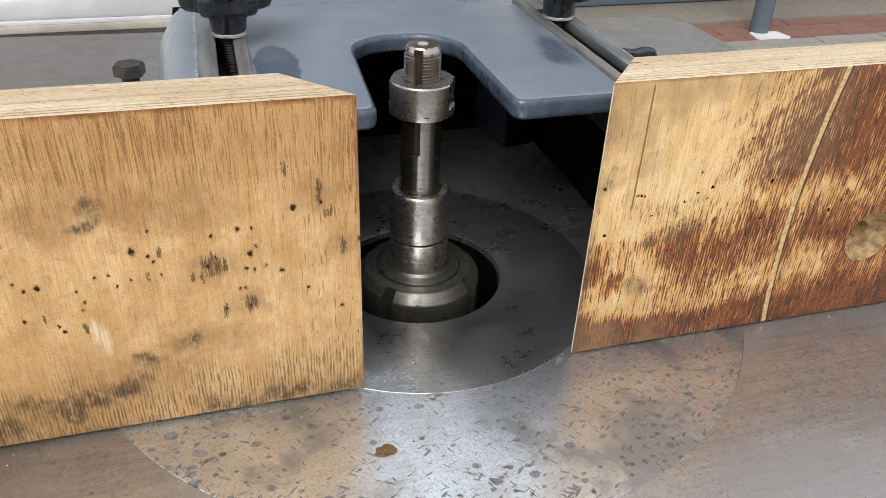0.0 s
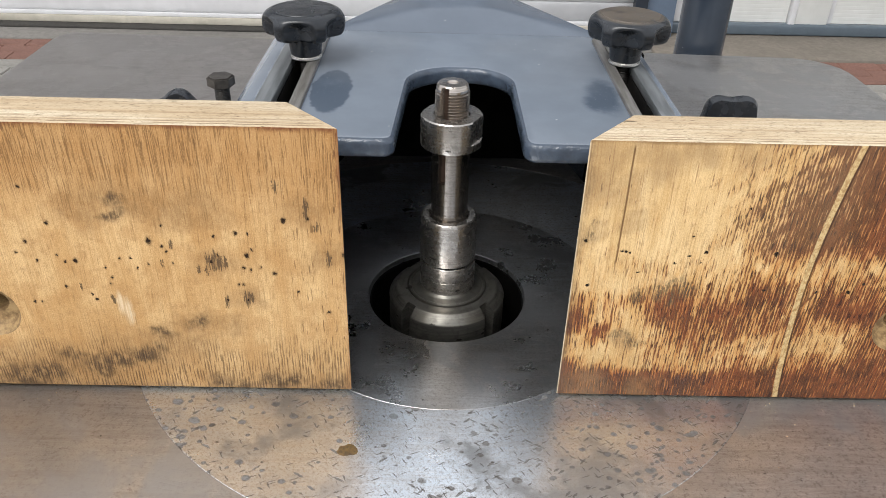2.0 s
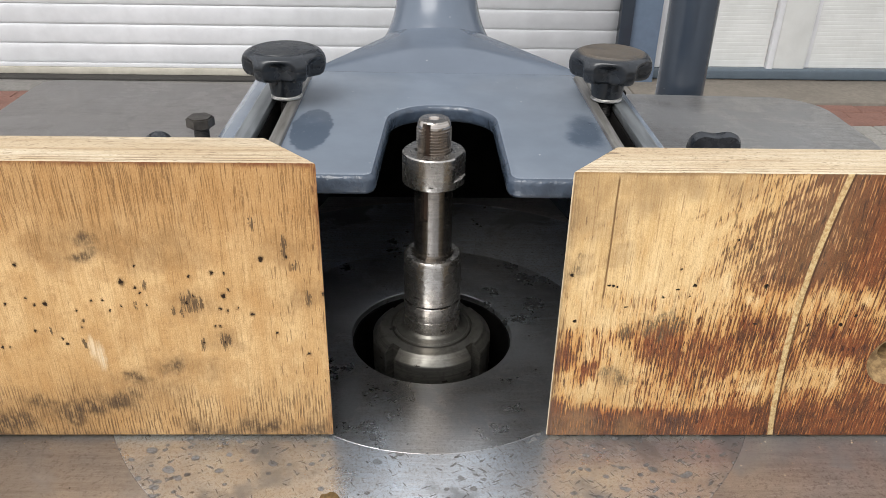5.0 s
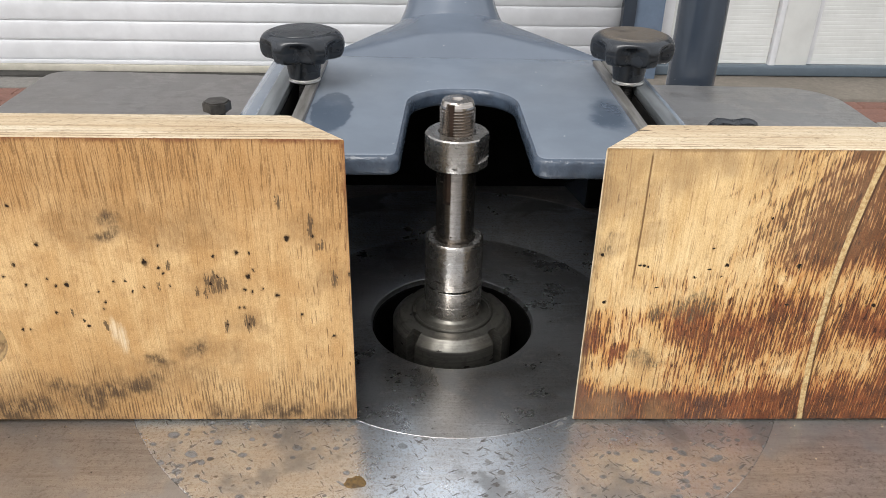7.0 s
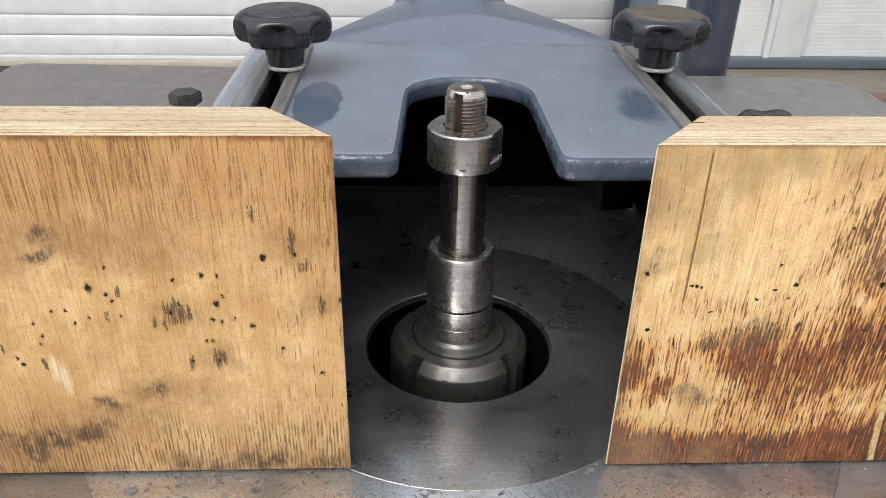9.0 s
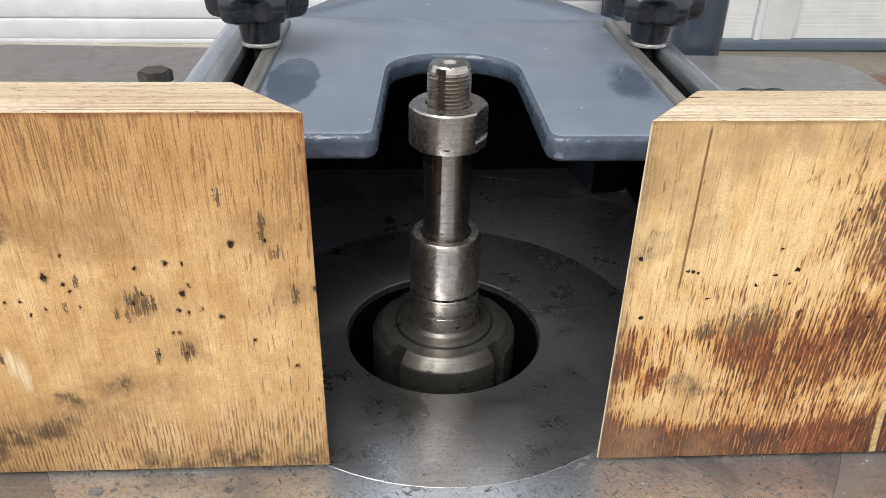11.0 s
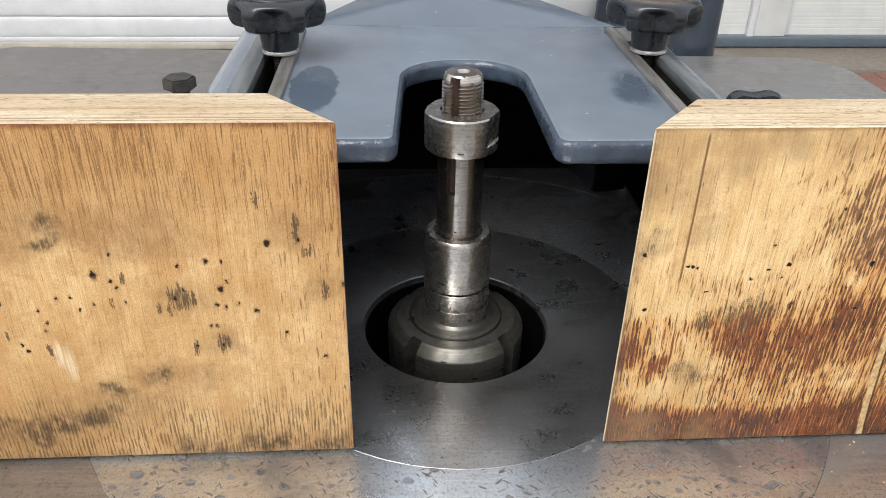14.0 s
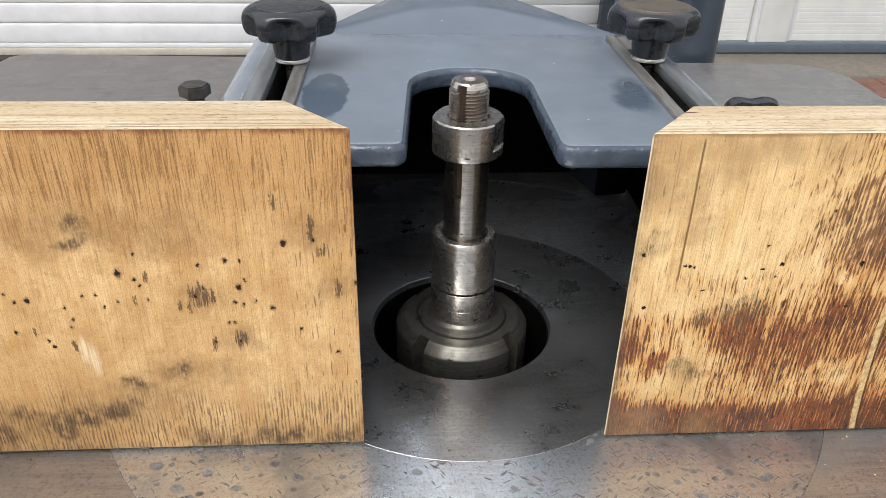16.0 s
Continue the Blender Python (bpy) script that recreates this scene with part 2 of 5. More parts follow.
def grey_paint(name, base, patches=()):
    k = Nodes(name)
    a = k.noise(k.pos, 22.0, 5, 0.6)
    b = k.noise(k.pos, 260.0, 3)
    col = k.mix(k.span(a, 0.3, 0.75), base, tuple(c * 1.12 for c in base))
    rough = k.span(a, 0.3, 0.7, 0.17, 0.25)
    # pale chips and dust
    d, c = k.voronoi(k.noise_vec(k.pos, 300.0, 0.003), 120.0)
    chip = k.math('MULTIPLY', k.span(d, 0.06, 0.13, 1, 0), k.span(k.xyz(c)[0], 0.93, 0.95))
    if patches:
        wv = k.noise_vec(k.noise_vec(k.pos, 40.0, 0.008), 190.0, 0.004)
        wet = None
        for x, y, rx, ry, inner_edge in patches:
            q = k.vec('MULTIPLY', k.vec('SUBTRACT', wv, (x, y, 0)), (1 / rx, 1 / ry, 0))
            s = k.span(k.math('MULTIPLY_ADD', k.math('SUBTRACT', k.noise(k.pos, 70.0, 4, 0.6), 0.5), 0.7 * (1.15 - inner_edge), k.vec('LENGTH', q)), inner_edge, 1.05, 1, 0)
            wet = s if wet is None else k.math('MAXIMUM', wet, s)
        wet = k.math('MULTIPLY', wet, k.span(a, 0.25, 0.5, 0.55, 0.9))
        col = k.mix(wet, col, tuple(c * f for c, f in zip(base, (0.42, 0.47, 0.53))))
        dust = k.math('MULTIPLY', k.span(k.noise(k.pos, 700.0, 2), 0.70, 0.74), k.math('MULTIPLY', wet, 0.7))
        chip = k.math('MAXIMUM', chip, dust)
        rough = k.math('SUBTRACT', rough, k.math('MULTIPLY', wet, 0.14))
    col = k.mix(k.math('MULTIPLY', chip, 0.6), col, (0.42, 0.43, 0.44))
    worn = 0.0
    if patches:
        soft_edge = k.n.new("ShaderNodeBevel")
        soft_edge.samples = 4
        soft_edge.inputs["Radius"].default_value = 0.004
        face = k.n.new("ShaderNodeNewGeometry").outputs["Normal"]
        lean = k.vec('DOT_PRODUCT', soft_edge.outputs[0], face)
        # pale edge chips, and sky glints painted in with the same colour
        worn = k.math('MULTIPLY', k.span(lean, 0.998, 0.95), k.span(k.noise(k.pos, 300.0, 4, 0.75), 0.52, 0.57))
        col = k.mix(k.math('MULTIPLY', worn, 0.8), col, (0.60, 0.62, 0.64))
        rough = k.math('SUBTRACT', rough, k.span(lean, 0.998, 0.96, 0, 0.10))
    k.bump(k.math('ADD', k.math('ADD', b, k.math('MULTIPLY', worn, -2.0)), k.math('MULTIPLY', a, 0.8)), 0.07, 0.0006)
    return k.done(col, rough, 0.0)


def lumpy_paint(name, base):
    """Thick glossy brush paint that ran over the edges, its base darkened for their shade, with chips down to the
    primer.
    """
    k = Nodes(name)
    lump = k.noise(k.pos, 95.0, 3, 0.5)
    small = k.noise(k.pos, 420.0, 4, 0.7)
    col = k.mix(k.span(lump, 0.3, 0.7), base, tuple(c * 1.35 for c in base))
    chips = k.math('MULTIPLY', k.span(small, 0.68, 0.70), k.span(k.noise(k.pos, 40.0, 3), 0.54, 0.62))
    col = k.mix(k.math('MULTIPLY', chips, 0.8), col, (0.55, 0.57, 0.59))
    k.bump(k.math('ADD', lump, k.math('MULTIPLY', small, 0.16)), 0.8, 0.0020)
    return k.done(col, k.math('MULTIPLY_ADD', chips, 0.3, 0.17), 0.0, Specular_IOR_Level=0.6)


# darker copy of the hood paint: the edges' shade is put into its base
shaded_lip_paint = lumpy_paint("shaded_lumpy_blue_grey_paint", (0.040, 0.053, 0.074))
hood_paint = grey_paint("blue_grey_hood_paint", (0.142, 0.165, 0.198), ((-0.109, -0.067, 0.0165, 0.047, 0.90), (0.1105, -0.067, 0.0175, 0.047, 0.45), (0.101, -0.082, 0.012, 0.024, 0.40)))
funnel_paint = grey_paint("blue_grey_funnel_paint", (0.095, 0.113, 0.142))
post_paint = grey_paint("slate_blue_post_paint", (0.026, 0.034, 0.047))
frame_paint = grey_paint("blue_frame_paint", (0.12, 0.16, 0.22))
rail_paint = grey_paint("grey_blue_rail_paint", (0.085, 0.108, 0.130))


def black_plastic(name, dusty):
    k = Nodes(name)
    a = k.noise(k.pos, 60.0, 4)
    up = k.span(k.xyz()[2], 0.0412, 0.0426)
    dust = k.math('MULTIPLY', k.math('MULTIPLY', up, k.span(k.noise(k.pos, 90.0, 5, 0.7), 0.20, 0.55)), dusty)
    col = k.mix(k.span(a, 0.3, 0.7), (0.012, 0.014, 0.017), (0.022, 0.025, 0.030))
    col = k.mix(dust, col, (0.115, 0.092, 0.068))
    k.bump(k.noise(k.pos, 500.0, 2), 0.08, 0.0005)
    return k.done(col, k.math('ADD', k.span(a, 0.3, 0.7, 0.20, 0.30), k.math('MULTIPLY', dust, 0.35)), 0.0)


knob_black = black_plastic("black_knob_plastic", 0.75)
plain_black = black_plastic("clean_black_plastic", 0.0)


def edge_ply():
    """Sawn top and end of the boards: rough, with thin glued layers that run along the board."""
    k = Nodes("pale_layered_board_edge")
    y = k.xyz()[1]
    w = k.noise_vec(k.pos, 6.0, 0.003)
    layer = k.noise(k.scaled((1.5, 330, 60), w), 1.0, 5, 0.7)
    lines = k.noise(k.scaled((16, 1500, 160), w), 1.0, 4, 0.65)
    wide = k.noise(k.scaled((7, 70, 60)), 1.0, 4)
    saw = k.noise(k.scaled((500, 900, 300)), 1.0, 4, 0.7)
    pits = k.noise(k.scaled((230, 1500, 400)), 1.0, 3, 0.6)
    col = k.mix(k.span(wide, 0.3, 0.7), (0.54, 0.42, 0.275), (0.68, 0.585, 0.43))
    col = k.mix(k.span(layer, 0.50, 0.62, 0, 0.45), col, (0.42, 0.285, 0.16))
    col = k.mix(k.span(lines, 0.48, 0.66, 0, 0.6), col, (0.34, 0.225, 0.125))
    col = k.mix(k.span(saw, 0.46, 0.70, 0, 0.5), col, (0.36, 0.25, 0.15))
    col = k.mix(k.span(pits, 0.60, 0.68, 0, 0.8), col, (0.13, 0.075, 0.038))
    # glue lines near the face
    broken = k.span(k.noise(k.scaled((22, 1, 1)), 1.0, 4, 0.7), 0.38, 0.55)
    for at, dark in ((0.0032, 0.75), (0.0062, 0.55), (0.0105, 0.35), (0.0185, 0.3)):
        wob = k.math('MULTIPLY_ADD', k.noise(k.scaled((30, 1, 1)), 1.0, 3), 0.0010, k.math('SUBTRACT', y, at + 0.0005))
        col = k.mix(k.math('MULTIPLY', k.span(k.math('ABSOLUTE', wob), 0.0002, 0.0008, dark, 0), broken), col, (0.15, 0.082, 0.038))
    # a dark split at the mitre of the varnished board
    split = k.math('MULTIPLY', k.span(k.math('ABSOLUTE', k.math('SUBTRACT', k.math('MULTIPLY_ADD', lines, 0.001, y), 0.0300)), 0.0003, 0.0011, 1, 0), k.math('MULTIPLY', k.span(k.xyz()[0], 0.1155, 0.1120), k.span(k.xyz()[0], 0.09, 0.10)))
    col = k.mix(split, col, (0.05, 0.028, 0.014))
    k.bump(k.math('SUBTRACT', k.math('MULTIPLY', k.math('ADD', lines, saw), -0.7), k.math('ADD', split, k.span(pits, 0.58, 0.68))), 0.6, 0.0010)
    return k.done(col, 0.72, 0.0, Specular_IOR_Level=0.2)


board_edge = edge_ply()


def old_wood():
    k = Nodes("grimy_wood_in_the_hole")
    n = k.noise(k.pos, 160.0, 5, 0.65)
    return k.done(k.mix(k.span(n, 0.35, 0.65), (0.16, 0.095, 0.04), (0.36, 0.24, 0.11)), 0.7, 0.0)


hole_wood = old_wood()


def grain_layers(k, pitch, lean=None):
    """Upright grain of the rotary-cut face: short pores, fine streaks, broad tone, combed ticks."""
    v = k.pos
    if lean is not None:
        shift = k.n.new("ShaderNodeCombineXYZ")
        k.put(shift.inputs[0], lean)
        v = k.vec('ADD', v, shift.outputs[0])
    w = k.noise_vec(k.noise_vec(v, 10.0, 0.0022), 90.0, 0.0007)
    pores = k.span(k.noise(k.scaled((1500, 1500, 110), w), 1.0, 2.5, 0.55), 0.34, 0.66)
    streak = k.span(k.noise(k.scaled((620, 620, 13), w), 1.0, 5, 0.65), 0.34, 0.66)
    tone = k.noise(k.scaled((60, 60, 14), w), 1.0, 6, 0.6)
    # even, parallel furrows, broken along their length
    phase = k.math('MULTIPLY_ADD', k.noise(k.scaled((210, 210, 22), w), 1.0, 3, 0.6), 1.9, k.math('MULTIPLY', k.xyz(w)[0], 1.0 / pitch))
    ridge = k.math('MULTIPLY_ADD', k.math('SINE', k.math('MULTIPLY', phase, 2 * math.pi)), 0.5, 0.5)
    gaps = k.span(k.noise(k.scaled((420, 420, 105), v), 1.0, 3, 0.6), 0.34, 0.66)
    ticks = k.math('ADD', k.math('MULTIPLY', ridge, 0.55), k.math('MULTIPLY', gaps, 0.45))
    return w, pores, streak, tone, ticks


def left_face():
    k = Nodes("honey_board_face")
    w, pores, streak, tone, ticks = grain_layers(k, 0.0021)
    q = k.xyz()
    x, z = q[0], q[2]
    cloud = k.noise(k.pos, 40.0, 6, 0.62)
    broad = k.noise(k.noise_vec(k.pos, 8.0, 0.05), 11.0, 4, 0.6)
    soot = k.noise(k.scaled((190, 190, 110)), 1.0, 6, 0.72)
    fuzz = k.noise(k.scaled((1500, 1500, 800)), 1.0, 3, 0.7)
    fibre = k.noise(k.scaled((2600, 2600, 40), w), 1.0, 3, 0.6)
    col = k.mix(k.span(tone, 0.34, 0.66), (0.578, 0.358, 0.156), (0.708, 0.484, 0.240))
    col = k.mix(k.span(broad, 0.44, 0.64, 0, 0.50), col, (0.47, 0.262, 0.096))
    col = k.mix(k.span(cloud, 0.44, 0.64, 0, 0.46), col, (0.42, 0.222, 0.078))
    dirty = k.noise(k.scaled((260, 260, 150)), 1.0, 5, 0.75)
    col = k.mix(k.span(dirty, 0.50, 0.70, 0, 0.48), col, (0.26, 0.136, 0.054))
    # browner towards the top, and a worn yellow field in the middle
    high = k.span(k.math('MULTIPLY_ADD', k.math('ADD', cloud, broad), 0.06, z), 0.175, 0.250)
    col = k.mix(k.math('MULTIPLY', high, 0.68), col, (0.385, 0.198, 0.070))
    col = k.mix(k.span(fibre, 0.45, 0.72, 0, 0.46), col, (0.30, 0.160, 0.060))
    col = k.mix(k.span(streak, 0.45, 1.0, 0, 0.22), col, (0.36, 0.195, 0.070))
    col = k.mix(k.span(fuzz, 0.46, 0.70, 0, 0.46), col, (0.29, 0.155, 0.06))
    col = k.mix(k.span(fuzz, 0.46, 0.28, 0, 0.35), col, (0.80, 0.58, 0.32))
    # thin dark grain lines, close together in the top third
    line = k.noise(k.scaled((1350, 1350, 44), w), 1.0, 4, 0.62)
    side = k.math('MAXIMUM', k.span(x, -0.125, -0.16), k.span(x, -0.098, -0.075, 0, 0.8))
    room = k.math('ADD', k.math('MULTIPLY', high, k.math('MULTIPLY_ADD', side, 0.050, 0.052)), k.math('MULTIPLY', k.math('SUBTRACT', broad, 0.5), 0.10))
    rope = k.span(k.math('ADD', line, room), 0.575, 0.690)
    rope = k.math('MULTIPLY', rope, k.span(fuzz, 0.30, 0.55, 0.55, 1.0))
    col = k.mix(k.math('MULTIPLY', rope, k.math('MULTIPLY_ADD', high, 0.38, 0.28)), col, (0.125, 0.060, 0.024))
    # loose short pores by the free end
    loose = k.math('MULTIPLY', k.span(k.noise(k.scaled((760, 760, 75), w), 1.0, 1.5, 0.5), 0.635, 0.70), k.math('MAXIMUM', k.span(x, -0.135, -0.085), k.span(z, 0.185, 0.200)))
    col = k.mix(k.math('MULTIPLY', loose, 0.72), col, (0.120, 0.060, 0.026))
    # combed pores along the foot
    foot = k.span(k.math('MULTIPLY_ADD', k.math('SUBTRACT', cloud, 0.5), 0.09, z), 0.062, 0.020)
    comb = k.span(k.math('ADD', k.math('MULTIPLY', ticks, 0.85), k.math('MULTIPLY', pores, 0.15)), 0.50, 0.76)
    col = k.mix(k.math('MULTIPLY', foot, 0.24), col, (0.34, 0.19, 0.075))
    col = k.mix(k.math('MULTIPLY', k.math('MULTIPLY', foot, comb), 0.72), col, (0.105, 0.056, 0.026))
    # brown bloom from handling, then darker grime in the grain
    soft_v = k.noise_vec(k.noise_vec(k.pos, 45.0, 0.022), 240.0, 0.008)
    bloom = k.blobs(k.scaled((0.6, 1, 1), soft_v), tuple((a * 0.6, b, r) for a, b, r in (
        (-0.209, 0.157, 0.020), (-0.187, 0.152, 0.022), (-0.162, 0.150, 0.020), (-0.23, 0.148, 0.020), (-0.214, 0.036, 0.026), (-0.243, 0.026, 0.024), (-0.272, 0.024, 0.026), (-0.188, 0.044, 0.022), (-0.171, 0.060, 0.016),
        (-0.150, 0.060, 0.013), (-0.30, 0.018, 0.035), (-0.159, 0.009, 0.018), (-0.115, 0.011, 0.018), (-0.083, 0.010, 0.016), (-0.36, 0.02, 0.04), (-0.152, 0.110, 0.016), (-0.078, 0.117, 0.014), (-0.092, 0.150, 0.016), (-0.134, 0.083, 0.012), (-0.36, 0.14, 0.05))))
    col = k.mix(k.math('MULTIPLY', k.span(bloom, 0.0, 0.75, 0, 0.55), k.span(soot, 0.36, 0.60, 0.35, 1.0)), col, (0.235, 0.130, 0.054))
    grime = k.blobs(k.scaled((0.6, 1, 1), soft_v), tuple((a * 0.6, b, r) for a, b, r in (
        (-0.209, 0.158, 0.0075), (-0.214, 0.147, 0.008), (-0.196, 0.052, 0.009), (-0.171, 0.061, 0.0075), (-0.214, 0.034, 0.013), (-0.204, 0.036, 0.010), (-0.243, 0.023, 0.014), (-0.232, 0.026, 0.011), (-0.285, 0.015, 0.016), (-0.302, 0.011, 0.018),
        (-0.266, 0.030, 0.010), (-0.159, 0.007, 0.010), (-0.148, 0.007, 0.009), (-0.115, 0.010, 0.010), (-0.124, 0.009, 0.010), (-0.083, 0.008, 0.011), (-0.36, 0.02, 0.025))))
    rim = k.math('MULTIPLY', k.span(z, 0.013, 0.004), k.span(k.noise(k.scaled((30, 1, 1)), 1.0, 3), 0.36, 0.58))
    grime = k.math('MAXIMUM', k.span(grime, 0.0, 0.85), k.math('MULTIPLY', rim, 0.7))
    caught = k.math('MULTIPLY', grime, k.span(k.math('ADD', k.math('MULTIPLY', soot, 1.0), k.math('MULTIPLY', comb, 0.10)), 0.36, 0.62, 0.30, 1.0))
    col = k.mix(k.math('MULTIPLY', caught, 0.88), col, (0.062, 0.040, 0.025))
    # ragged upright smears round the nail marks
    rag = k.blobs(k.scaled((1, 1, 0.32), k.noise_vec(k.noise_vec(k.pos, 160.0, 0.004), 600.0, 0.003)),
                  tuple((a, b * 0.32, r) for a, b, r in ((-0.1570, 0.1135, 0.0028), (-0.1535, 0.1140, 0.0034), (-0.1500, 0.1130, 0.0030), (-0.1465, 0.1125, 0.0022), (-0.1640, 0.107, 0.0017), (-0.1585, 0.106, 0.0018),
                   (-0.0905, 0.1555, 0.0024), (-0.0910, 0.149, 0.0022), (-0.0854, 0.1400, 0.0018), (-0.1088, 0.1685, 0.0022), (-0.1870, 0.1105, 0.0016), (-0.1346, 0.083, 0.0030),
                   (-0.1310, 0.084, 0.0024), (-0.1486, 0.081, 0.0022), (-0.0784, 0.1165, 0.0026), (-0.179, 0.125, 0.0018), (-0.225, 0.0815, 0.0018), (-0.244, 0.0910, 0.0016))))
    col = k.mix(k.math('MULTIPLY', k.span(k.math('ADD', rag, k.math('MULTIPLY', k.math('SUBTRACT', pores, 0.5), 0.7)), 0.10, 0.62), k.span(rag, 0.0, 0.25, 0, 0.85)), col, (0.070, 0.044, 0.026))
    # grime in the top and end edges
    edge = k.math('MAXIMUM', k.span(k.math('MULTIPLY_ADD', cloud, 0.008, z), 0.2085, 0.2128), k.math('MULTIPLY', k.span(k.math('MULTIPLY_ADD', cloud, 0.010, x), -0.0680, -0.0610), k.span(z, 0.09, 0.20, 0.45, 1)))
    col = k.mix(k.math('MULTIPLY', edge, k.span(soot, 0.35, 0.55, 0.40, 0.90)), col, (0.15, 0.048, 0.022))
    scuff = k.blobs(k.scaled((1, 1, 0.28), k.noise_vec(k.pos, 200.0, 0.004)), ((-0.2205, 0.0218, 0.0042), (-0.2165, 0.0200, 0.0050)))
    col = k.mix(k.math('MULTIPLY', k.span(scuff, 0.1, 0.8, 0, 0.6), k.span(streak, 0.2, 0.8, 1, 0.5)), col, (0.80, 0.68, 0.48))
    # worm holes with brown rims, and nail marks
    pv = k.noise_vec(k.noise_vec(k.pos, 350.0, 0.0032), 900.0, 0.0016)
    big = ((-0.272, 0.126, 2.0), (-0.193, 0.128, 3.0), (-0.243, 0.112, 2.5), (-0.266, 0.166, 1.6), (-0.255, 0.140, 2.0), (-0.131, 0.118, 2.4), (-0.1365, 0.135, 2.0), (-0.1055, 0.145, 2.2), (-0.0895, 0.147, 1.7), (-0.1145, 0.1045, 1.9), (-0.0685, 0.120, 2.0), (-0.0806, 0.0733, 1.5))
    small = ((-0.28, 0.118), (-0.268, 0.111), (-0.254, 0.116), (-0.25, 0.111), (-0.214, 0.114), (-0.207, 0.115), (-0.222, 0.099), (-0.224, 0.094), (-0.183, 0.14),
             (-0.185, 0.124), (-0.183, 0.12), (-0.196, 0.11), (-0.18, 0.111), (-0.204, 0.107), (-0.225, 0.107), (-0.151, 0.1325), (-0.129, 0.1343), (-0.1277, 0.1225), (-0.155, 0.113), (-0.150, 0.118),
             (-0.134, 0.109), (-0.13, 0.107), (-0.123, 0.109), (-0.139, 0.095), (-0.136, 0.095), (-0.148, 0.082), (-0.134, 0.083), (-0.278, 0.078), (-0.273, 0.078),
             (-0.254, 0.091), (-0.236, 0.081), (-0.238, 0.085), (-0.10, 0.09))
    pits = k.blobs(k.scaled((1, 1, 0.8), pv), tuple((a, b * 0.8, r * 0.00080) for a, b, r in big) + tuple((a, b * 0.8, 0.00115) for a, b in small))
    hole = k.span(pits, 0.16, 0.55)
    halo = k.span(k.blobs(k.scaled((1, 1, 0.7), pv), tuple((a, b * 0.7, r * 0.0013) for a, b, r in big) + tuple((a, b * 0.7, 0.0020) for a, b in small)), 0.1, 0.8, 0, 0.75)
    col = k.mix(halo, col, (0.17, 0.095, 0.042))
    col = k.mix(hole, col, (0.022, 0.012, 0.006))
    h = k.math('ADD', k.math('ADD', k.math('MULTIPLY', k.math('MULTIPLY', foot, comb), -0.6), k.math('MULTIPLY', k.math('ADD', rope, loose), -0.6)), k.math('MULTIPLY', hole, -3.0))
    k.bump(k.math('MULTIPLY_ADD', k.math('ADD', fibre, fuzz), -0.5, h), 0.42, 0.0008)
    return k.done(col, k.span(tone, 0.3, 0.7, 0.58, 0.70), 0.0, Specular_IOR_Level=0.15)


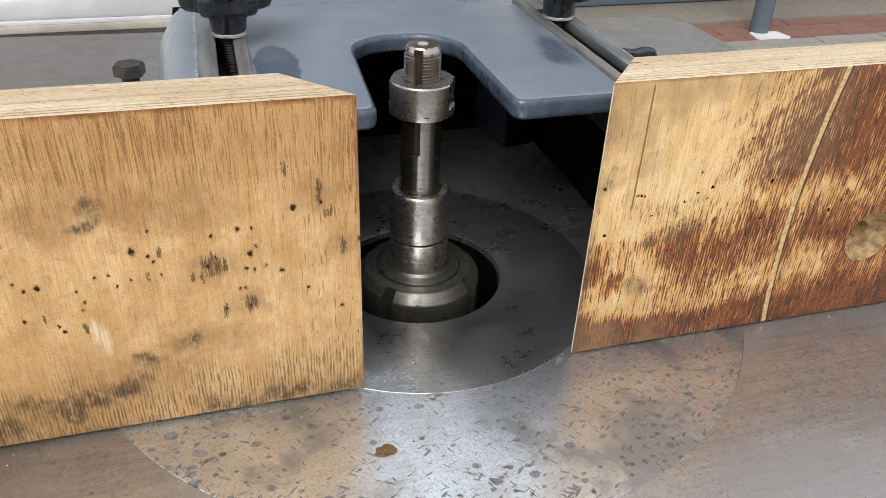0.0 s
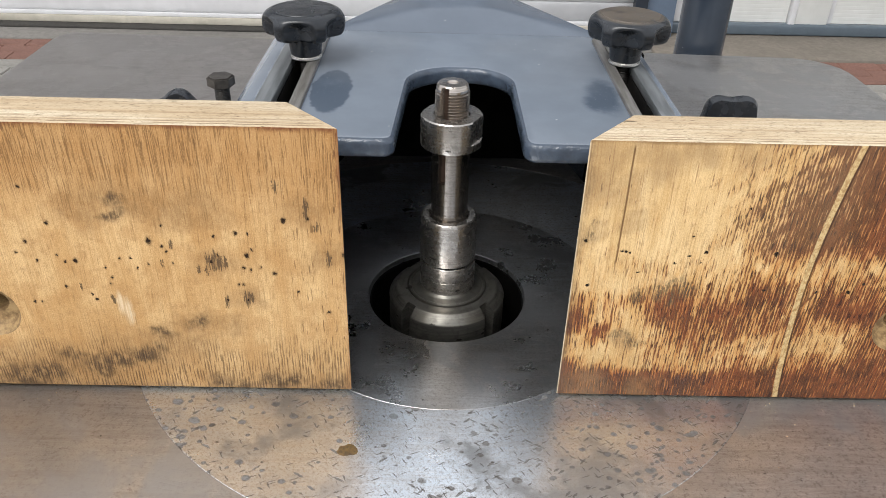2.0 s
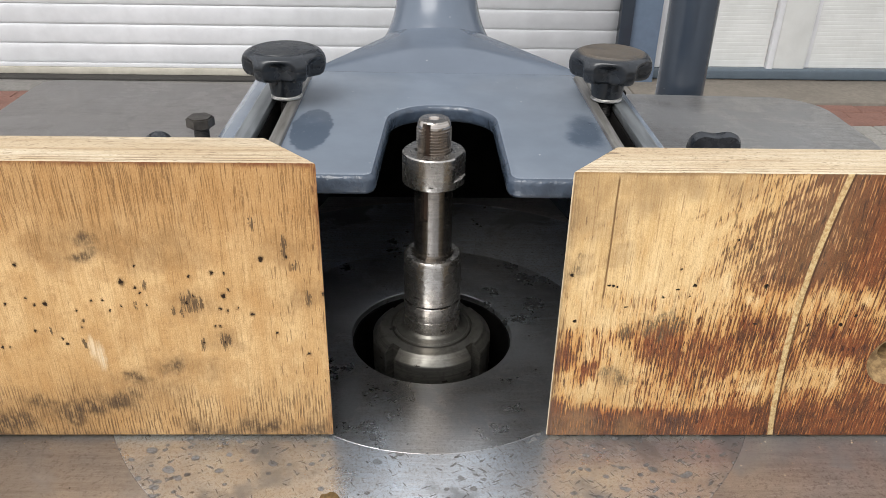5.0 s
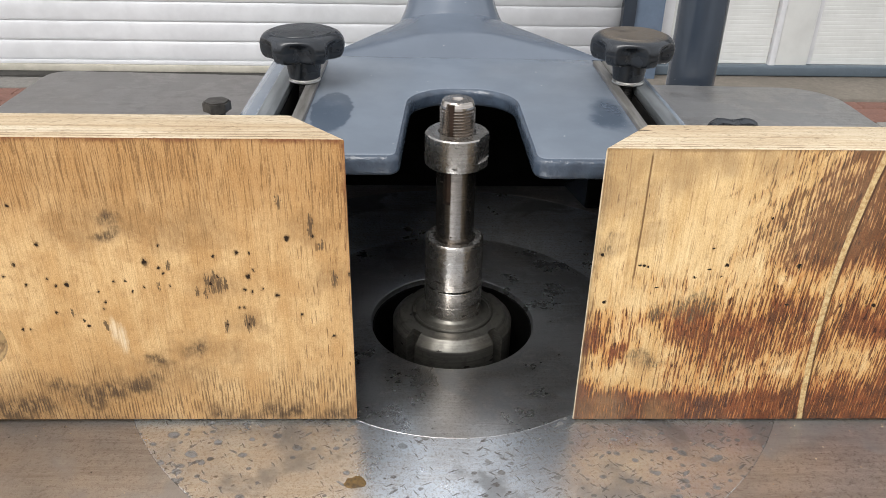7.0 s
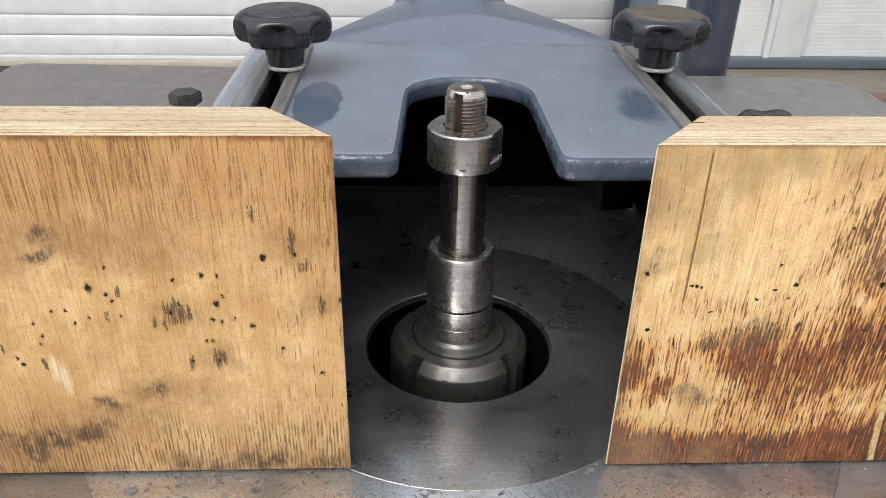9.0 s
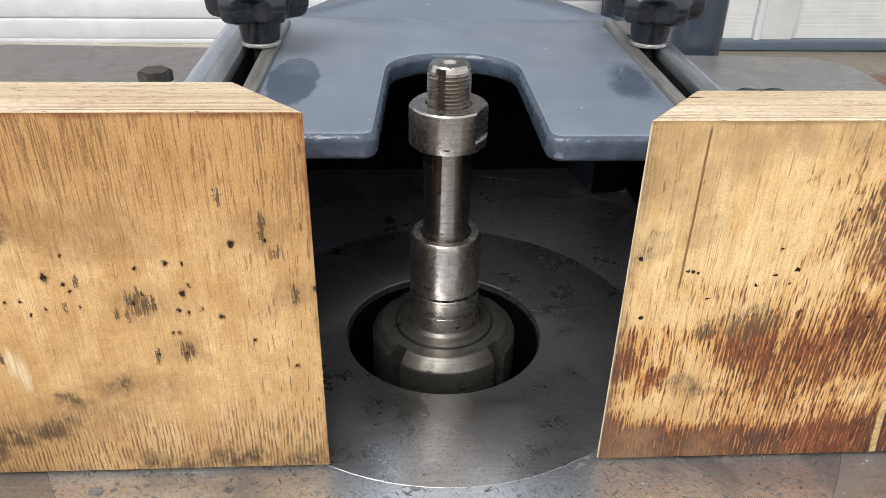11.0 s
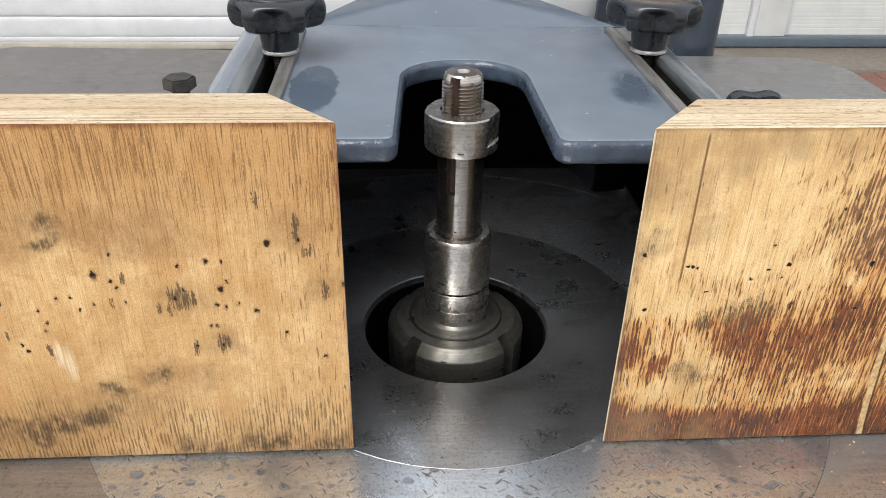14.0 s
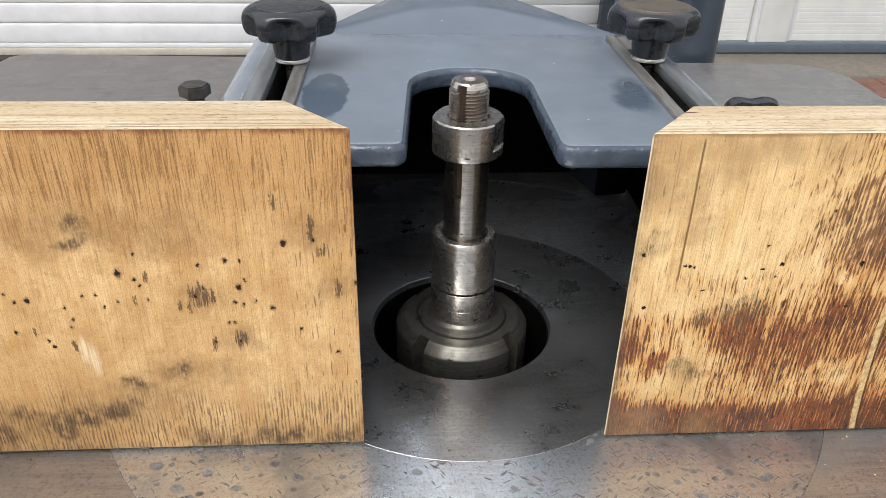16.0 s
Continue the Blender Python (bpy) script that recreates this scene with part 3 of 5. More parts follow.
def right_face():
    k = Nodes("board_face_with_red_brown_varnish_remains")
    q = k.xyz()
    x, z = q[0], q[2]
    # the grain leans more and more towards the far end
    lean = k.math('MULTIPLY', k.math('MULTIPLY', z, -0.022), k.span(x, 0.13, 0.26))
    w, pores, streak, tone, ticks = grain_layers(k, 0.0022, lean)
    cloud = k.noise(k.pos, 42.0, 6, 0.65)
    broad = k.noise(k.noise_vec(k.pos, 9.0, 0.05), 13.0, 4, 0.6)
    fuzz = k.noise(k.scaled((1500, 1500, 800)), 1.0, 3, 0.7)
    fibre = k.noise(k.scaled((2600, 2600, 40), w), 1.0, 3, 0.6)
    craze = k.noise(k.scaled((260, 260, 2600)), 1.0, 3, 0.6)
    bare = k.mix(k.span(tone, 0.34, 0.66), (0.62, 0.415, 0.190), (0.77, 0.565, 0.300))
    bare = k.mix(k.span(broad, 0.46, 0.66, 0, 0.5), bare, (0.50, 0.315, 0.130))
    bare = k.mix(k.span(fibre, 0.45, 0.72, 0, 0.48), bare, (0.33, 0.185, 0.075))
    bare = k.mix(k.span(streak, 0.5, 1.0, 0, 0.34), bare, (0.42, 0.245, 0.095))
    bare = k.mix(k.span(fuzz, 0.46, 0.70, 0, 0.46), bare, (0.32, 0.18, 0.07))
    bare = k.mix(k.span(fuzz, 0.46, 0.28, 0, 0.35), bare, (0.84, 0.66, 0.41))
    dirty = k.noise(k.scaled((240, 240, 130)), 1.0, 5, 0.75)
    bare = k.mix(k.span(dirty, 0.52, 0.72, 0, 0.45), bare, (0.30, 0.175, 0.078))
    line = k.noise(k.scaled((900, 900, 20), w), 1.0, 3, 0.6)
    bare = k.mix(k.span(line, 0.60, 0.68, 0, 0.6), bare, (0.21, 0.105, 0.042))
    # how much varnish is left: (x, z, radius) of the remains, then of patches rubbed bare
    v = k.noise_vec(k.noise_vec(k.pos, 14.0, 0.045), 70.0, 0.020)
    much = k.blobs(k.scaled((0.8, 1, 1), v), tuple((a * 0.8, b, r) for a, b, r in (
        (0.162, 0.070, 0.040), (0.180, 0.072, 0.050), (0.200, 0.078, 0.052), (0.219, 0.090, 0.044), (0.193, 0.058, 0.038), (0.086, 0.076, 0.020), (0.084, 0.024, 0.040), (0.100, 0.060, 0.018), (0.112, 0.016, 0.034), (0.150, 0.078, 0.034),
        (0.282, 0.081, 0.072), (0.303, 0.066, 0.085), (0.266, 0.088, 0.045), (0.33, 0.08, 0.10), (0.295, 0.030, 0.070), (0.40, 0.08, 0.15), (0.50, 0.10, 0.16),
        (0.229, 0.160, 0.062), (0.250, 0.172, 0.072), (0.268, 0.188, 0.075), (0.244, 0.146, 0.050), (0.272, 0.146, 0.060), (0.212, 0.150, 0.046), (0.30, 0.16, 0.09), (0.35, 0.17, 0.13), (0.42, 0.18, 0.14), (0.50, 0.18, 0.13))))
    band = k.math('MULTIPLY', k.span(z, 0.050, 0.006, 0, 1.0), k.span(k.noise(k.scaled((26, 1, 1)), 1.0, 3), 0.28, 0.5, 0.72, 1))
    field = k.math('MAXIMUM', k.math('MULTIPLY', much, 0.76), band)
    veil = k.math('MULTIPLY', k.span(z, 0.112, 0.085), k.span(x, 0.085, 0.16, 0.24, 0.50))
    veil = k.math('MAXIMUM', veil, k.math('MULTIPLY', k.span(z, 0.135, 0.105), k.span(x, 0.10, 0.20, 0.14, 0.36)))
    veil = k.math('MAXIMUM', veil, k.math('MULTIPLY', k.span(k.math('SUBTRACT', x, k.math('MULTIPLY', z, 0.30)), 0.118, 0.180), 0.46))
    field = k.math('MAXIMUM', field, veil)
    rubbed = k.blobs(k.scaled((0.6, 1, 1), v), tuple((a * 0.6, b, r) for a, b, r in ((0.258, 0.052, 0.024), (0.268, 0.064, 0.020), (0.140, 0.036, 0.028), (0.165, 0.034, 0.026), (0.191, 0.036, 0.024), (0.227, 0.042, 0.026), (0.116, 0.040, 0.024),
                                                                         (0.202, 0.118, 0.012), (0.235, 0.118, 0.013), (0.262, 0.119, 0.012), (0.285, 0.117, 0.010), (0.132, 0.062, 0.020))))
    field = k.math('SUBTRACT', field, k.math('MULTIPLY', rubbed, 0.31))
    field = k.math('MULTIPLY_ADD', k.math('SUBTRACT', cloud, 0.5), 0.50, field)
    field = k.math('MULTIPLY_ADD', k.math('SUBTRACT', k.noise(k.scaled((230, 230, 36), w), 1.0, 5, 0.7), 0.5), 1.15, field)
    upper = k.math('MULTIPLY', k.span(z, 0.112, 0.142), k.span(x, 0.285, 0.235))
    # broad bands that climb along the groove in the upper part
    tilt = k.n.new("ShaderNodeCombineXYZ")
    k.put(tilt.inputs[0], k.math('MULTIPLY', k.math('MULTIPLY_ADD', x, -0.9, z), 75.0))
    k.put(tilt.inputs[2], k.math('MULTIPLY', k.math('MULTIPLY_ADD', z, 0.9, x), 14.0))
    climb = k.math('SUBTRACT', k.noise(tilt.outputs[0], 1.0, 4, 0.6), 0.5)
    field = k.math('MULTIPLY_ADD', k.math('MULTIPLY', climb, upper), 1.1, field)
    field = k.math('ADD', field, k.math('MULTIPLY', upper, k.span(x, 0.19, 0.25, 0, 0.22)))
    field = k.math('MULTIPLY_ADD', band, 0.22, field)
    field = k.math('MINIMUM', field, k.math('MULTIPLY_ADD', upper, 0.06, 0.68))
    comb = k.math('ADD', k.math('MULTIPLY', ticks, 0.62), k.math('ADD', k.math('MULTIPLY', streak, 0.16), k.math('MULTIPLY', pores, 0.22)))
    left = k.math('SUBTRACT', field, comb)
    keep = k.span(left, -0.14, 0.10)
    keep = k.math('MULTIPLY_ADD', k.math('SUBTRACT', k.span(left, -0.42, 0.30), keep), k.math('MULTIPLY', upper, 0.18), keep)
    # amber stain that soaked into the wood round the varnish
    warm = k.math('MULTIPLY', k.span(field, 0.0, 0.55, 0, 0.80), k.math('MULTIPLY_ADD', upper, -0.45, 1.0))
    amber = k.mix(k.span(k.math('MULTIPLY_ADD', broad, 0.5, field), 0.50, 0.95), (0.54, 0.262, 0.072), (0.33, 0.096, 0.024))
    col = k.mix(warm, bare, amber)
    red = k.mix(k.span(k.math('ADD', k.math('MULTIPLY', cloud, 0.6), k.math('MULTIPLY', tone, 0.4)), 0.40, 0.60), (0.028, 0.0072, 0.0040), (0.150, 0.036, 0.0105))
    red = k.mix(k.span(k.noise(k.scaled((240, 240, 60), w), 1.0, 4, 0.7), 0.50, 0.66, 0, 0.45), red, (0.23, 0.062, 0.016))
    red = k.mix(k.span(pores, 0.40, 0.9, 0.0, 0.60), red, (0.024, 0.008, 0.005))
    red = k.mix(k.span(craze, 0.56, 0.66, 0, 0.42), red, (0.25, 0.105, 0.048))
    red = k.mix(k.math('MULTIPLY', upper, k.span(cloud, 0.38, 0.60, 0.15, 0.65)), red, (0.052, 0.023, 0.013))
    col = k.mix(k.math('MULTIPLY', keep, k.math('MULTIPLY', k.span(fuzz, 0.35, 0.6, 0.96, 0.80), k.math('MULTIPLY_ADD', upper, -0.08, 1.0))), col, red)
    # dark slits between the combed fibres
    slit = k.math('MULTIPLY', k.span(k.noise(k.scaled((780, 780, 95), w), 1.0, 2, 0.5), 0.590, 0.665), k.span(field, 0.05, 0.40))
    col = k.mix(k.math('MULTIPLY', slit, 0.92), col, k.mix(upper, (0.042, 0.014, 0.008), (0.075, 0.042, 0.025)))
    few = k.math('MULTIPLY', k.span(k.noise(k.scaled((640, 640, 48), w), 1.0, 2, 0.5), 0.595, 0.675), k.span(z, 0.145, 0.095, 0.15, 1))
    col = k.mix(k.math('MULTIPLY', few, 0.7), col, (0.110, 0.048, 0.022))
    # grey-black mould stains
    s = k.blobs(k.noise_vec(k.noise_vec(k.pos, 60.0, 0.020), 240.0, 0.012), ((0.148, 0.096, 0.017), (0.157, 0.098, 0.013), (0.122, 0.056, 0.010), (0.130, 0.052, 0.008), (0.091, 0.141, 0.008), (0.128, 0.090, 0.008)))
    col = k.mix(k.math('MULTIPLY', k.span(s, 0.0, 0.55, 0, 0.80), k.span(k.math('MULTIPLY_ADD', k.noise(k.pos, 520.0, 4, 0.7), 0.7, k.math('MULTIPLY', pores, 0.3)), 0.42, 0.60, 0.15, 1.0)), col, (0.090, 0.070, 0.042))
    haze = k.blobs(k.noise_vec(k.pos, 60.0, 0.016), ((0.1486, 0.197, 0.018), (0.128, 0.190, 0.022), (0.091, 0.142, 0.015), (0.115, 0.150, 0.014), (0.095, 0.185, 0.045), (0.11, 0.205, 0.03), (0.1235, 0.054, 0.013), (0.10, 0.012, 0.026), (0.14, 0.008, 0.020), (0.18, 0.200, 0.02)))
    col = k.mix(k.math('MULTIPLY', k.span(haze, 0.0, 0.7, 0, 0.55), k.span(cloud, 0.3, 0.6, 0.35, 1)), col, (0.25, 0.155, 0.075))
    grimy = k.math('MULTIPLY', k.span(k.math('MULTIPLY_ADD', cloud, -0.014, x), 0.082, 0.0725), k.span(z, 0.21, 0.10, 0.5, 0.85))
    col = k.mix(k.math('MULTIPLY', grimy, k.span(ticks, 0.2, 0.7, 0.5, 1)), col, (0.080, 0.045, 0.026))
    col = k.mix(k.math('MULTIPLY', k.span(x, 0.0824, 0.0815), k.span(cloud, 0.36, 0.5, 0.25, 0.8)), col, (0.66, 0.54, 0.37))
    top = k.span(k.math('MULTIPLY_ADD', cloud, 0.006, z), 0.2050, 0.2075)
    col = k.mix(k.math('MULTIPLY', top, 0.6), col, (0.16, 0.085, 0.040))
    # pale filled groove and thin crack
    wob = k.math('MULTIPLY', k.math('SUBTRACT', k.noise(k.scaled((1, 1, 14)), 1.0, 3), 0.5), 0.005)
    rise = k.math('SUBTRACT', z, 0.093)
    bend = k.math('MULTIPLY', k.math('MULTIPLY', rise, rise), 0.79)
    mid = k.math('ADD', k.math('ADD', 0.2352, bend), k.math('MULTIPLY', wob, 0.5))
    off = k.math('ABSOLUTE', k.math('SUBTRACT', x, mid))
    filler = k.mix(k.span(k.noise(k.pos, 300.0, 4, 0.7), 0.40, 0.62), (0.60, 0.44, 0.22), (0.40, 0.25, 0.105))
    col = k.mix(k.span(k.math('MULTIPLY_ADD', fuzz, 0.0016, off), 0.0024, 0.0031, 0.92, 0), col, filler)
    rim = k.span(k.math('ABSOLUTE', k.math('SUBTRACT', x, k.math('ADD', mid, 0.0026))), 0.0003, 0.0010, 0.85, 0)
    col = k.mix(rim, col, (0.05, 0.022, 0.01))
    coff = k.math('ABSOLUTE', k.math('SUBTRACT', x, k.math('ADD', 0.1085, k.math('MULTIPLY', wob, 0.4))))
    crack = k.math('MULTIPLY', k.span(coff, 0.0002, 0.0008, 0.85, 0), k.math('MULTIPLY', k.span(z, 0.1150, 0.1200), k.span(z, 0.203, 0.199)))
    col = k.mix(crack, col, (0.13, 0.065, 0.026))
    pv = k.noise_vec(k.noise_vec(k.pos, 350.0, 0.0032), 900.0, 0.0016)
    pits = k.span(k.blobs(pv, ((0.087, 0.1345, 0.0017), (0.1115, 0.127, 0.0014), (0.114, 0.1268, 0.0013), (0.1165, 0.1262, 0.0011), (0.2112, 0.1272, 0.0020), (0.155, 0.124, 0.0014), (0.1551, 0.1393, 0.0013), (0.1656, 0.1269, 0.0017), (0.1468, 0.1186, 0.0014), (0.1637, 0.1193, 0.0013),
                               (0.245, 0.098, 0.0016), (0.267, 0.098, 0.002), (0.275, 0.105, 0.0016), (0.187, 0.16, 0.0014), (0.124, 0.111, 0.0012), (0.21, 0.098, 0.0016), (0.092, 0.1, 0.0018))), 0.12, 0.5)
    col = k.mix(pits, col, (0.015, 0.009, 0.005))
    h = k.math('ADD', k.math('ADD', k.math('MULTIPLY', k.math('ADD', slit, few), -0.7), k.math('MULTIPLY', keep, 0.4)), k.math('MULTIPLY', k.math('ADD', pits, crack), -2.0))
    k.bump(k.math('MULTIPLY_ADD', k.math('ADD', fibre, craze), -0.4, h), 0.50, 0.0009)
    return k.done(col, k.math('SUBTRACT', k.span(tone, 0.3, 0.7, 0.6, 0.7), k.math('MULTIPLY', keep, 0.16)), 0.0, Specular_IOR_Level=k.math('MULTIPLY_ADD', keep, 0.15, 0.15))


face_left, face_right = left_face(), right_face()


def masonry(name, a, b, rough=0.85, scale=40.0, spread=0.35, stain=0.45):
    k = Nodes(name)
    n = k.noise(k.pos, scale, 5, 0.6)
    g = k.noise(k.pos, 3.0, 4)
    col = k.mix(k.span(n, 0.3, 0.7), a, b)
    col = k.mix(k.span(g, 0.4, 0.75, 0, stain), col, tuple(c * 0.6 for c in a))
    col = k.mix(k.math('MULTIPLY', k.random(), spread), col, tuple(c * 0.55 for c in b))
    k.bump(n, 0.4, 0.003)
    return k.done(col, rough, 0.0)


asphalt = masonry("sandy_joint_bed", (0.13, 0.12, 0.105), (0.2, 0.185, 0.16))
concrete = masonry("weathered_concrete", (0.17, 0.16, 0.145), (0.25, 0.235, 0.215))
step_stone = masonry("beige_step_concrete", (0.165, 0.145, 0.118), (0.235, 0.205, 0.172))
red_clay = masonry("red_clay_paver", (0.16, 0.078, 0.058), (0.23, 0.118, 0.09), 0.85, 60.0)
grey_paver = masonry("grey_concrete_paver", (0.21, 0.20, 0.182), (0.31, 0.295, 0.27), 0.88, 60.0)
render_wall = masonry("pale_wall_render", (0.55, 0.53, 0.49), (0.66, 0.64, 0.60), 0.9, 30.0)
white_slat = masonry("white_shutter_lacquer", (0.60, 0.60, 0.61), (0.68, 0.68, 0.69), 0.38, 8.0, 0.06, 0.10)
white_panel = masonry("cream_white_panel", (0.58, 0.58, 0.555), (0.64, 0.64, 0.615), 0.5, 8.0, 0.05, 0.14)
beige_rail = masonry("beige_shutter_rail", (0.42, 0.39, 0.32), (0.55, 0.51, 0.43), 0.55, 14.0, 0.1)
rubber = masonry("dark_rubber_seal", (0.03, 0.028, 0.025), (0.05, 0.046, 0.04), 0.8, 50.0, 0.1)
roof_dark = masonry("dark_shade_canopy", (0.06, 0.058, 0.055), (0.10, 0.095, 0.09), 0.7, 10.0, 0.1)
machine_green = grey_paint("grey_machine_paint", (0.12, 0.135, 0.15))


# ---- building tools ----
def thing(name, place, label, category, group="", kind=""):
    ob = new(name)
    ob.empty_display_size = 0.02
    ob.location = place
    return tagged(ob, label, category, group, kind)


def base_of(ob):
    p = Vector((0, 0, 0))
    while ob:
        p += ob.location
        ob = ob.parent
    return p


def part(name, bm, material, parent=None, label="", smooth=True, angle=35):
    """One mesh from a bmesh in world metres, under a thing or a part."""
    me = bpy.data.meshes.new(name)
    off = base_of(parent) if parent else Vector((0, 0, 0))
    bmesh.ops.translate(bm, verts=bm.verts, vec=-off)
    bmesh.ops.recalc_face_normals(bm, faces=bm.faces)
    if smooth:
        lim = radians(angle)
        for f in bm.faces:
            f.smooth = True
        for e in bm.edges:
            if len(e.link_faces) == 2 and e.calc_face_angle(0) > lim:
                e.smooth = False
    bm.to_mesh(me)
    bm.free()
    for m in (material if isinstance(material, tuple) else (material,)):
        me.materials.append(m)
    ob = new(name, me)
    if parent:
        ob.parent = parent
    if label:
        ob["label"] = label
    return ob


def box(x0, x1, y0, y1, z0, z1, bevel=0.0, seg=2):
    bm = bmesh.new()
    bmesh.ops.create_cube(bm, size=1, matrix=Matrix.Translation(((x0 + x1) / 2, (y0 + y1) / 2, (z0 + z1) / 2)) @ Matrix.Diagonal((x1 - x0, y1 - y0, z1 - z0, 1)))
    if bevel:
        bmesh.ops.bevel(bm, geom=list(bm.edges), offset=bevel, segments=seg, profile=0.5, affect='EDGES')
    return bm


def lathe(profile, cx, cy, seg=96, shape=None, close=False):
    """Turn (radius, z) rings round an upright axis; shape(angle, r, z) may move the radius."""
    bm = bmesh.new()
    rings = []
    for r, z in profile:
        ring = []
        for i in range(seg):
            a = 2 * math.pi * i / seg
            q = shape(a, r, z) if shape else r
            ring.append(bm.verts.new((cx + q * math.cos(a), cy + q * math.sin(a), z)))
        rings.append(ring)
    if close:
        rings.append(rings[0])
    for a, b in zip(rings, rings[1:]):
        for i in range(seg):
            j = (i + 1) % seg
            bm.faces.new((a[i], a[j], b[j], b[i]))
    if not close:
        bm.faces.new(rings[0])
        bm.faces.new(rings[-1])
    return bm


def prism(outline, z0, z1, bevel=0.0, seg=2):
    """An upright solid over a flat outline."""
    bm = bmesh.new()
    f = bm.faces.new([bm.verts.new((x, y, z0)) for x, y in outline])
    up = bmesh.ops.extrude_face_region(bm, geom=[f])["geom"]
    bmesh.ops.translate(bm, verts=[v for v in up if isinstance(v, bmesh.types.BMVert)], vec=(0, 0, z1 - z0))
    if bevel:
        rim = [e for e in bm.edges if abs(e.verts[0].co.z - e.verts[1].co.z) < 1e-6]
        bmesh.ops.bevel(bm, geom=rim, offset=bevel, segments=seg, profile=0.5, affect='EDGES')
    return bm


def rounded(points, seg=6):
    """An outline of (x, y, radius) corners as a list of points."""
    out, n = [], len(points)
    for i, (x, y, r) in enumerate(points):
        p = Vector((x, y))
        if r <= 0:
            out.append((x, y))
            continue
        a = (Vector(points[i - 1][:2]) - p).normalized()
        b = (Vector(points[(i + 1) % n][:2]) - p).normalized()
        half = a.angle(b) / 2
        c = p + (a + b).normalized() * (r / math.sin(half))
        s, e = p + a * (r / math.tan(half)) - c, p + b * (r / math.tan(half)) - c
        turn = s.angle_signed(e)
        for k in range(seg + 1):
            q = s.copy()
            q.rotate(Matrix.Rotation(-turn * k / seg, 2))
            out.append(tuple(c + q))
    return out


def sweep(centre, radii, up=(0, 0, 1), seg=48):
    """A round tube along points with a radius at each."""
    bm = bmesh.new()
    rings = []
    for i, p in enumerate(centre):
        d = (Vector(centre[min(i + 1, len(centre) - 1)]) - Vector(centre[max(i - 1, 0)])).normalized()
        u = d.cross(Vector((1, 0, 0))).normalized()
        w = Vector((1, 0, 0))
        rings.append([bm.verts.new(Vector(p) + radii[i] * (math.cos(t) * w + math.sin(t) * u)) for t in (2 * math.pi * k / seg for k in range(seg))])
    for a, b in zip(rings, rings[1:]):
        for k in range(seg):
            j = (k + 1) % seg
            bm.faces.new((a[k], a[j], b[j], b[k]))
    return bm


SX, SY = 0.0015, 0.128     # spindle axis
GROUND = -0.87

# ---- ground and building behind ----
tagged(part("ground", box(-60, 60, -60, 60, GROUND - 0.3, GROUND - 0.012), asphalt, smooth=False), "sandy grey yard ground under the paving", "ground", kind="structure")
tagged(part("concrete_apron", box(-7, 1.1, 3.50, 3.86, GROUND - 0.2, GROUND + 0.004, 0.006), concrete), "weathered grey concrete strip before the shutter", "apron", kind="structure")
tagged(part("door_step", box(1.1, 7, 3.41, 3.86, GROUND - 0.2, GROUND + 0.010, 0.008), step_stone), "weathered beige concrete step before the panel door", "step", kind="structure")
tagged(part("wall_north", box(-7, 7, 4.02, 4.3, GROUND, 1.80), render_wall, smooth=False), "pale rendered outside wall of the workshop", "wall", kind="structure")
# unseen canopy, added to shade the wall and darken the table's reflection
tagged(part("roof_edge", box(-7.2, 7.2, 2.80, 4.4, 1.80, 2.02, 0.02), roof_dark), "unseen dark flat canopy added to shade the workshop wall", "roof", kind="structure")

# roller shutter with convex slats
shutter = thing("roller_shutter", (-1.2, 3.78, GROUND), "closed white roller shutter with horizontal slats", "shutter", kind="structure")


def slat_mesh():
    bm = bmesh.new()
    # from the lower hook over a shallow bulge to the bright rounded shoulder at the top
    prof = [(0.004, 0.0), (0.0, 0.0005), (-0.0030, 0.004), (-0.0052, 0.014), (-0.0066, 0.026), (-0.0076, 0.040), (-0.0080, 0.054), (-0.0078, 0.068), (-0.0070, 0.080),
            (-0.0056, 0.089), (-0.0036, 0.0955), (-0.0012, 0.0995), (0.0015, 0.1015), (0.0040, 0.1022), (0.012, 0.1022), (0.012, 0.0)]
    ends = [[bm.verts.new((x, y, z)) for y, z in prof] for x in (-2.2, 2.2)]
    for i in range(len(prof)):
        j = (i + 1) % len(prof)
        bm.faces.new((ends[0][i], ends[0][j], ends[1][j], ends[1][i]))
    bm.faces.new(ends[0])
    bm.faces.new(ends[1])
    bmesh.ops.recalc_face_normals(bm, faces=bm.faces)
    for f in bm.faces:
        f.smooth = len(f.verts) == 4 and f.calc_center_median().y < 0.003
    me = bpy.data.meshes.new("slat")
    bm.to_mesh(me)
    bm.free()
    me.materials.append(white_slat)
    return me


slat = slat_mesh()
for i in range(25):
    s = new("slat", slat)
    s.parent = shutter
    s.location = (0.05, -0.02, 0.076 + 0.1027 * i)
part("bottom_rail", box(-3.35, 1.025, 3.742, 3.79, GROUND + 0.016, GROUND + 0.053, 0.004), beige_rail, shutter, "beige dusty metal bottom rail")
part("bottom_rail", box(-3.35, 1.025, 3.750, 3.79, GROUND + 0.053, GROUND + 0.0755, 0.005), white_slat, shutter, "white upper strip of the bottom rail")
# seal drawn forward over the apron to stand for the shutter's shadow line
part("seal", box(-3.35, 1.025, 3.67, 3.785, GROUND + 0.004, GROUND + 0.016, 0.003), rubber, shutter, "dark rubber seal strip that also stands for the shadow below")

jamb = thing("door_frame", (1.16, 3.8, GROUND), "blue painted steel door jamb beside the shutter", "door frame", kind="structure")
part("guide", box(1.025, 1.091, 3.70, 3.80, GROUND + 0.004, 1.8, 0.004), post_paint, jamb, "dark slate guide channel")
